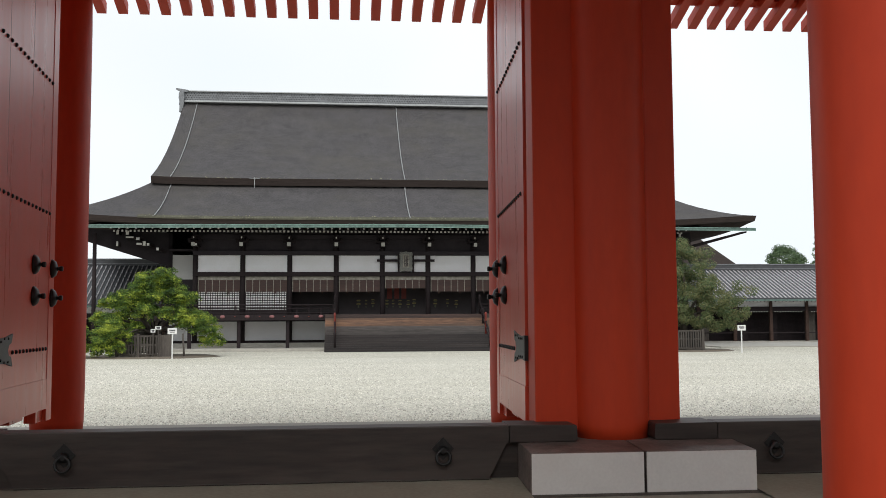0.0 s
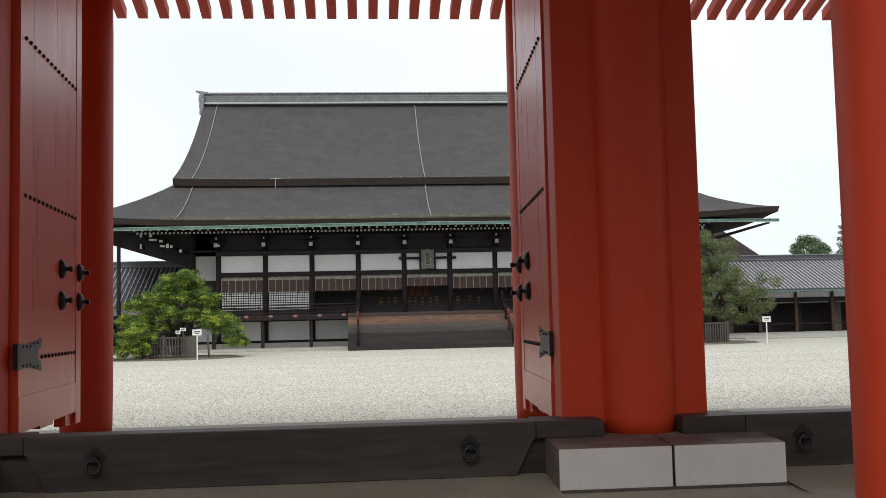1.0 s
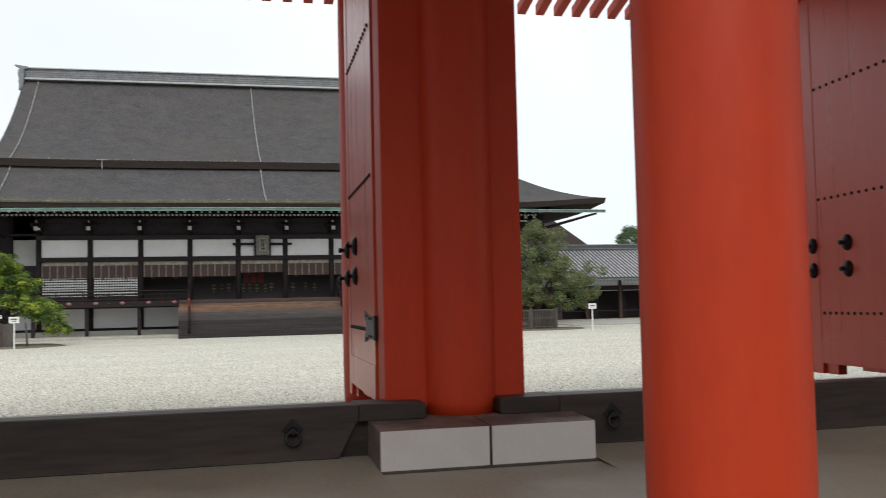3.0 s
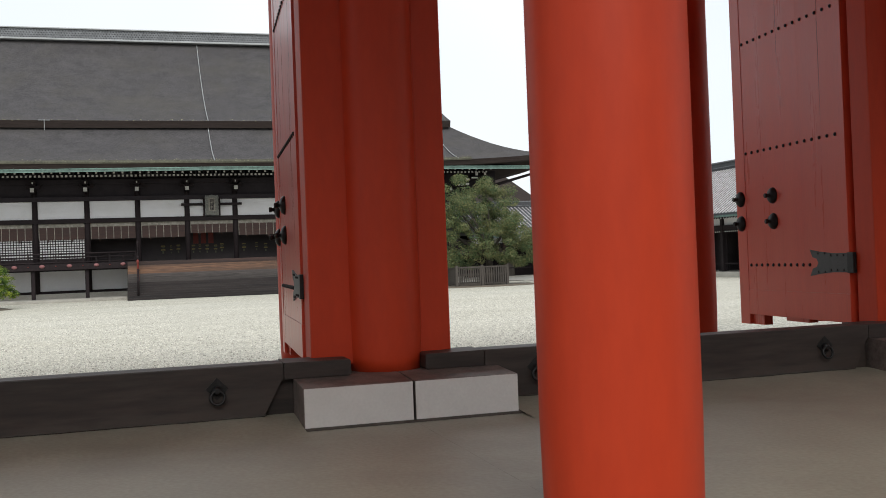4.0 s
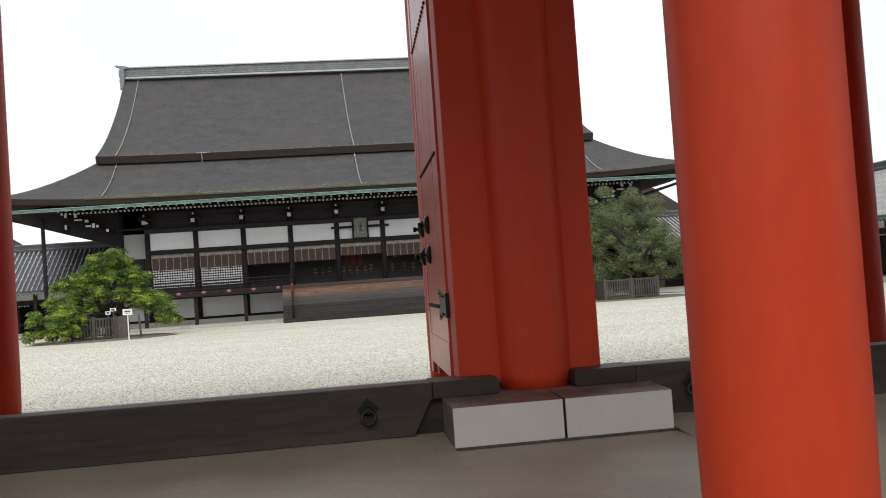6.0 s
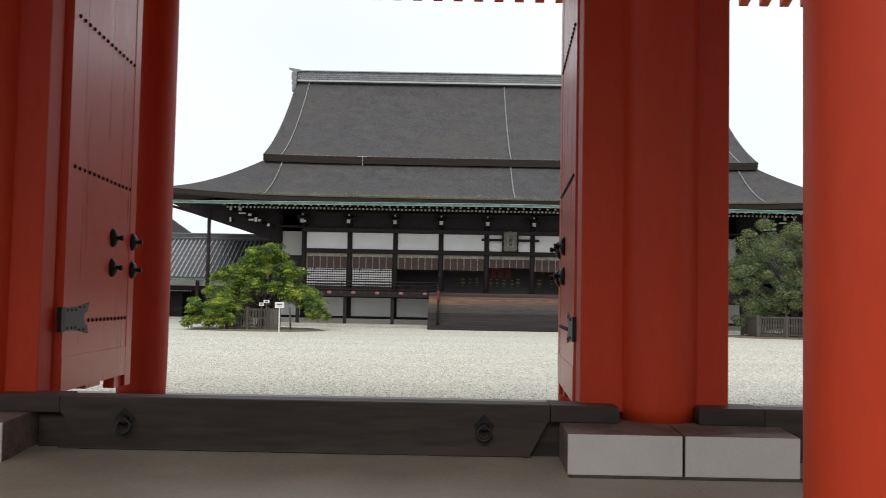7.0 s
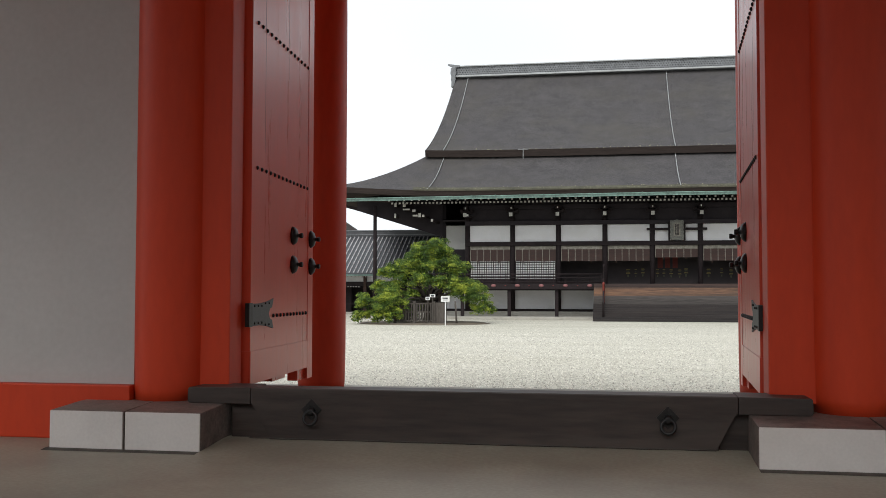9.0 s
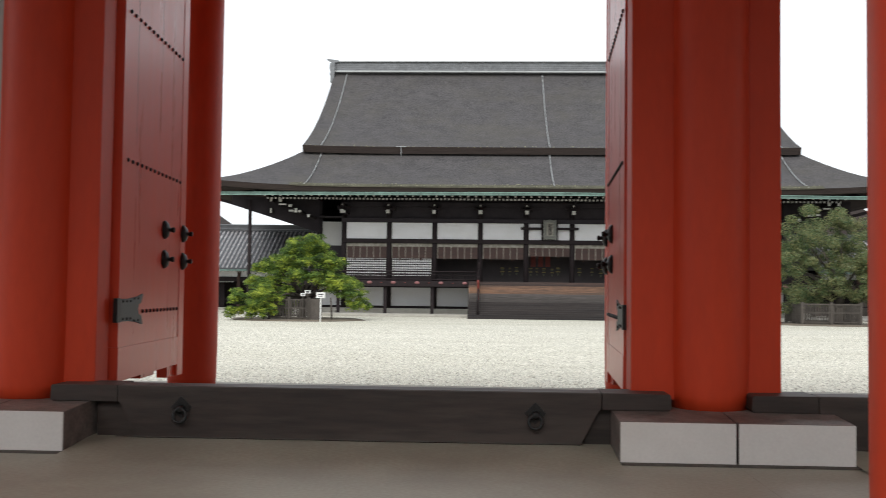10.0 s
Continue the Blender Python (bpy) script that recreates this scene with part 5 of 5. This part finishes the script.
# ---- tiled galleries ----
def gallery(name, L, z_eave, z_ridge, run, label, bay=3.0, plat=0.30, apron=0.0, post_m=None):
    """A roofed corridor along local x from 0 to L; its open front faces -y, the front columns stand on y = 0."""
    g = thing(name, label, "gallery")
    b = bmn()
    box(b, -0.5, L + 0.5, -0.9, 2 * run - 1.0, 0, plat)
    part("platform", b, M_STONE, g, "pale stone platform", bevel=0.02)
    if apron:
        b = bmn()
        box(b, -0.5, L + 0.5, -apron, -0.91, 0, 0.075)
        part("apron", b, M_STONE, g, "low pale stone apron before the platform", bevel=0.02)
    ze, ye = z_eave, -1.3
    yr = ye + run
    # roof slopes
    for s in (0, 1):
        b = bmn()
        y_e = ye if s == 0 else 2 * yr - ye
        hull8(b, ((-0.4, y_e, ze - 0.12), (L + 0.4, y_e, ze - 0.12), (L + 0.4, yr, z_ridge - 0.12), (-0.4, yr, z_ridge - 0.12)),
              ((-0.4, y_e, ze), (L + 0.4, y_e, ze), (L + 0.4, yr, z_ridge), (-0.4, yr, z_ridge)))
        part("roof_slope", b, M_TILE_BED_SHADE, g, "flat tile bed, painted dark as shade between the ribs")
    b = bmn()
    n = int(L / 0.345)
    drop = Vector((0, ye - yr, ze - z_ridge))
    steps = 9
    for k in range(steps):
        rod(b, drop * (k / steps), drop * ((k + 1) / steps), 0.042, 0.056, 8)
    rib = part("tile_rib", b, M_TILE, g, "row of grey round roof tiles")
    rib.location = (0, yr, z_ridge + 0.02)
    for i in range(1, n + 1):
        again(rib, g, pose(i * L / n, yr, z_ridge + 0.02))
    b = bmn()
    box(b, -0.4, L + 0.4, yr - 0.18, yr + 0.18, z_ridge - 0.05, z_ridge + 0.42)
    rd = part("ridge", b, M_TILE_DARK, g, "dark stacked ridge tiles", bevel=0.02)
    for z, w, h in ((0.10, 0.22, 0.05), (0.42, 0.24, 0.09)):
        b = bmn()
        box(b, -0.5, L + 0.5, yr - w, yr + w, z_ridge + z, z_ridge + z + h)
        part("ridge_course", b, M_RIDGE, rd, bevel=0.01)
    b = bmn()
    box(b, -0.4, L + 0.4, ye - 0.12, ye + 0.02, ze - 0.24, ze - 0.12)
    part("gutter", b, M_COPPER_DARK, g, "dark green copper gutter")
    b, c = bmn(), bmn()
    for i in range(int(L / 0.3) + 1):
        x = i * 0.3
        hull8(b, ((x - 0.04, ye + 0.25, ze - 0.34), (x + 0.04, ye + 0.25, ze - 0.34), (x + 0.04, 0.0, ze + 0.25), (x - 0.04, 0.0, ze + 0.25)),
              ((x - 0.04, ye + 0.25, ze - 0.25), (x + 0.04, ye + 0.25, ze - 0.25), (x + 0.04, 0.0, ze + 0.34), (x - 0.04, 0.0, ze + 0.34)))
        box(c, x - 0.04, x + 0.04, ye + 0.238, ye + 0.246, ze - 0.34, ze - 0.25)
    part("rafter_layer", b, M_DARKWOOD, g, kind="stuff")
    part("rafter_end_band", c, M_WHITE, g, "white painted rafter ends", kind="stuff")
    top = ze + 0.05
    b = bmn()
    box(b, 0, L, 0.05, 0.14, top - 0.72, top)
    part("plaster_band", b, M_PLASTER, g, "white plaster band under the eave")
    b = bmn()
    box(b, 0, L, -0.08, 0.16, top - 1.06, top - 0.722)
    part("lintel", b, M_DARKWOOD, g)
    b = bmn()
    for i in range(int(L / 0.22)):
        x = 0.11 + 0.22 * i
        if abs((x + bay / 2) % bay - bay / 2) > 0.3:
            box(b, x - 0.05, x + 0.05, -0.06, -0.03, top - 1.155, top - 1.09)
    part("peg_band", b, M_DULLWHITE, g, "row of small white pegs under the lintel", kind="stuff")
    b = bmn()
    box(b, 0, L, 2.4, 2.5, plat, top)
    part("back_wall", b, M_DARKWOOD, g)
    b = bmn()
    box(b, 0, L, 0.15, 2.4, top - 0.3, top - 0.2)
    part("ceiling_board", b, M_BLACK, g)
    cb = bmn()
    box(cb, -0.12, 0.12, -0.12, 0.12, plat - 0.02, top)
    pc = None
    k = 0
    while k * bay <= L + 0.01:
        if pc is None:
            pc = part("post", cb, post_m or M_DARKWOOD, g, "dark timber post", bevel=0.01)
            pc.location = (k * bay, 0, 0)
        else:
            again(pc, g, pose(k * bay, 0, 0))
        if k * bay + 1.4 < L:
            b = bmn()
            x = k * bay
            wide = 0.55 + 0.5 * ((k * 7) % 3) / 2
            box(b, x + 0.5, x + 0.5 + wide, 1.2, 1.26, plat, top - 1.0)
            part("screen_panel", b, M_FENCE if k % 3 == 1 else M_DARKWOOD, g)
        k += 1
    b = bmn()
    box(b, 0, L, -0.03, 0.03, 0.75, 0.83)
    part("low_rail", b, M_DARKWOOD, g)
    return g


g = gallery("east_link_gallery", 24, 3.53, 6.06, 6.3, "long timber gallery with a grey tiled roof and pale apron", plat=0.12, apron=13.4, post_m=M_POST)
g.matrix_basis = pose(20.9, 68.8, GZ)
g = gallery("west_link_gallery", 24, 3.22, 6.40, 5.7, "long timber gallery with a grey tiled roof on low platform", plat=0.14, post_m=M_POST)
g.matrix_basis = pose(-41.5, 68.8, GZ)
g = gallery("east_gallery", 45, 3.85, 7.1, 4.6, "timber side gallery with grey tiled roof along the courtyard")
g.matrix_basis = pose(30.2, 55.5, GZ, 0, 0, -90)


# ---- roofs and trees farther off ----
def far_hall(x0, x1, y0, y1, eave, top, hipped, label):
    h = thing("far_hall", label, "hall", ((x0 + x1) / 2, (y0 + y1) / 2, GZ))
    w, d = (x1 - x0) / 2, (y1 - y0) / 2
    b = bmn()
    box(b, -w + 2, w - 2, -d + 2, d - 2, 0, eave + 0.3)
    part("wall", b, M_DARKWOOD, h)
    b = bmn()
    base = [b.verts.new(p) for p in ((-w, -d, eave), (w, -d, eave), (w, d, eave), (-w, d, eave))]
    low = [b.verts.new(p) for p in ((-w, -d, eave - 0.4), (w, -d, eave - 0.4), (w, d, eave - 0.4), (-w, d, eave - 0.4))]
    ra, rb_ = b.verts.new((-w + hipped, 0, top)), b.verts.new((w - hipped, 0, top))
    b.faces.new((base[0], base[1], rb_, ra))
    b.faces.new((base[2], base[3], ra, rb_))
    b.faces.new((base[1], base[2], rb_))
    b.faces.new((base[3], base[0], ra))
    b.faces.new(low[::-1])
    for i in range(4):
        b.faces.new((low[i], low[(i + 1) % 4], base[(i + 1) % 4], base[i]))
    part("roof", b, M_BARK_EDGE, h, "dark bark hipped roof")
    b = bmn()
    box(b, -w + hipped, w - hipped, -0.3, 0.3, top - 0.1, top + 0.4)
    part("ridge", b, M_RIDGE, h)


far_hall(8, 34.6, 84, 100, 6.4, 12.0, 4.2, "dark roofed timber hall behind the galleries")
far_hall(-64, -31.2, 88, 106, 7.2, 12.3, 6.0, "dark roofed timber hall behind the galleries")


def far_tree(x, y, h, w, seed, conifer):
    rnd = random.Random(seed)
    cs = []
    if conifer:
        for k in range(15):
            z = h * (0.25 + 0.75 * k / 14)
            r = w * (1.05 - k / 14) + 0.15
            for j in range(5):
                a = rnd.uniform(0, 6.28)
                cs.append((r * math.cos(a) * 0.8, r * math.sin(a) * 0.8, z + rnd.uniform(-0.2, 0.2), 0.35 + 0.3 * r / w))
    else:
        for k in range(60):
            a, q = rnd.uniform(0, 6.28), rnd.random() ** 0.5
            cs.append((w * q * math.cos(a), w * q * math.sin(a), h - 0.9 - 2.6 * q * q * rnd.uniform(0.7, 1.1) - rnd.random() * 0.8, rnd.uniform(0.5, 0.85)))
    grow("far_pine" if conifer else "far_tree", "dark green tree standing behind the tiled gallery", (x, y, GZ), M_LEAF_DARK, cs, 340, 0.14, h * 0.5, 0.25, seed + 50, "trees beyond the gallery", 0.6)


far_tree(50.6, 110, 11.9, 2.4, 1, False)
far_tree(56.0, 112, 8.7, 2.6, 2, False)
far_tree(56.6, 112, 14.6, 2.2, 3, True)

# ---- behind the camera: unseen wall and ground added to dim the gate's inside ----
b = bmn()
box(b, -60, 60, -22.5, -21.5, GZ, 6.2)
solid("wall_south", b, M_FENCE, "plain dark outer wall opposite the gate", "wall")
b = bmn()
hull8(b, ((-60, -23.8, 6.2), (60, -23.8, 6.2), (60, -20.2, 6.2), (-60, -20.2, 6.2)), ((-60, -22.1, 8.0), (60, -22.1, 8.0), (60, -21.9, 8.0), (-60, -21.9, 8.0)))
solid("wall_south_roof", b, M_TILE_DARK, "dark tiled coping of the outer wall", "wall")
b = bmn()
# added dark slab, out of view, to weaken light bounced up from the south
box(b, -15, 15, -21, -5.75, GZ - 0.1, GZ + 0.006)
solid("pavement", b, M_BOUNCE_CUT, "unseen dark ground slab added to cut bounced light", "pavement")

# loose stones over the nearer gravel
prs = np.random.RandomState(5)
COUNT = 90000
py = 9.8 + 26.0 * prs.rand(COUNT) ** 1.5
px = -4.1 + (py + 7.2) * (-0.50 + 1.12 * prs.rand(COUNT))
base_ring = np.array([(1, 0, 0), (-0.2, 0.9, 0), (-0.9, -0.1, 0), (0.1, -0.95, 0), (0.1, 0.05, 1)])
sizes = prs.uniform(0.010, 0.026, COUNT)
spin = prs.rand(COUNT) * 6.283
cosv, sinv = np.cos(spin)[:, None], np.sin(spin)[:, None]
bx = base_ring[None, :, 0] * cosv - base_ring[None, :, 1] * sinv
by = base_ring[None, :, 0] * sinv + base_ring[None, :, 1] * cosv
vx = px[:, None] + bx * sizes[:, None]
vy = py[:, None] + by * sizes[:, None]
vz = GZ - 0.004 + base_ring[None, :, 2] * (sizes * prs.uniform(0.7, 1.3, COUNT))[:, None] + 0.0 * vx
verts = np.stack([vx, vy, vz], -1).reshape(-1, 3)
quad = np.array([(0, 1, 4), (1, 2, 4), (2, 3, 4), (3, 0, 4)])
faces = (np.arange(COUNT)[:, None, None] * 5 + quad[None]).reshape(-1, 3)
pme = bpy.data.meshes.new("gravel_stones")
pme.from_pydata(verts.tolist(), [], faces.tolist())
pme.materials.append(M_PEBBLE)
tagged(new("gravel_stones", pme), "loose pale and dark gravel stones on the courtyard", "gravel", kind="stuff")
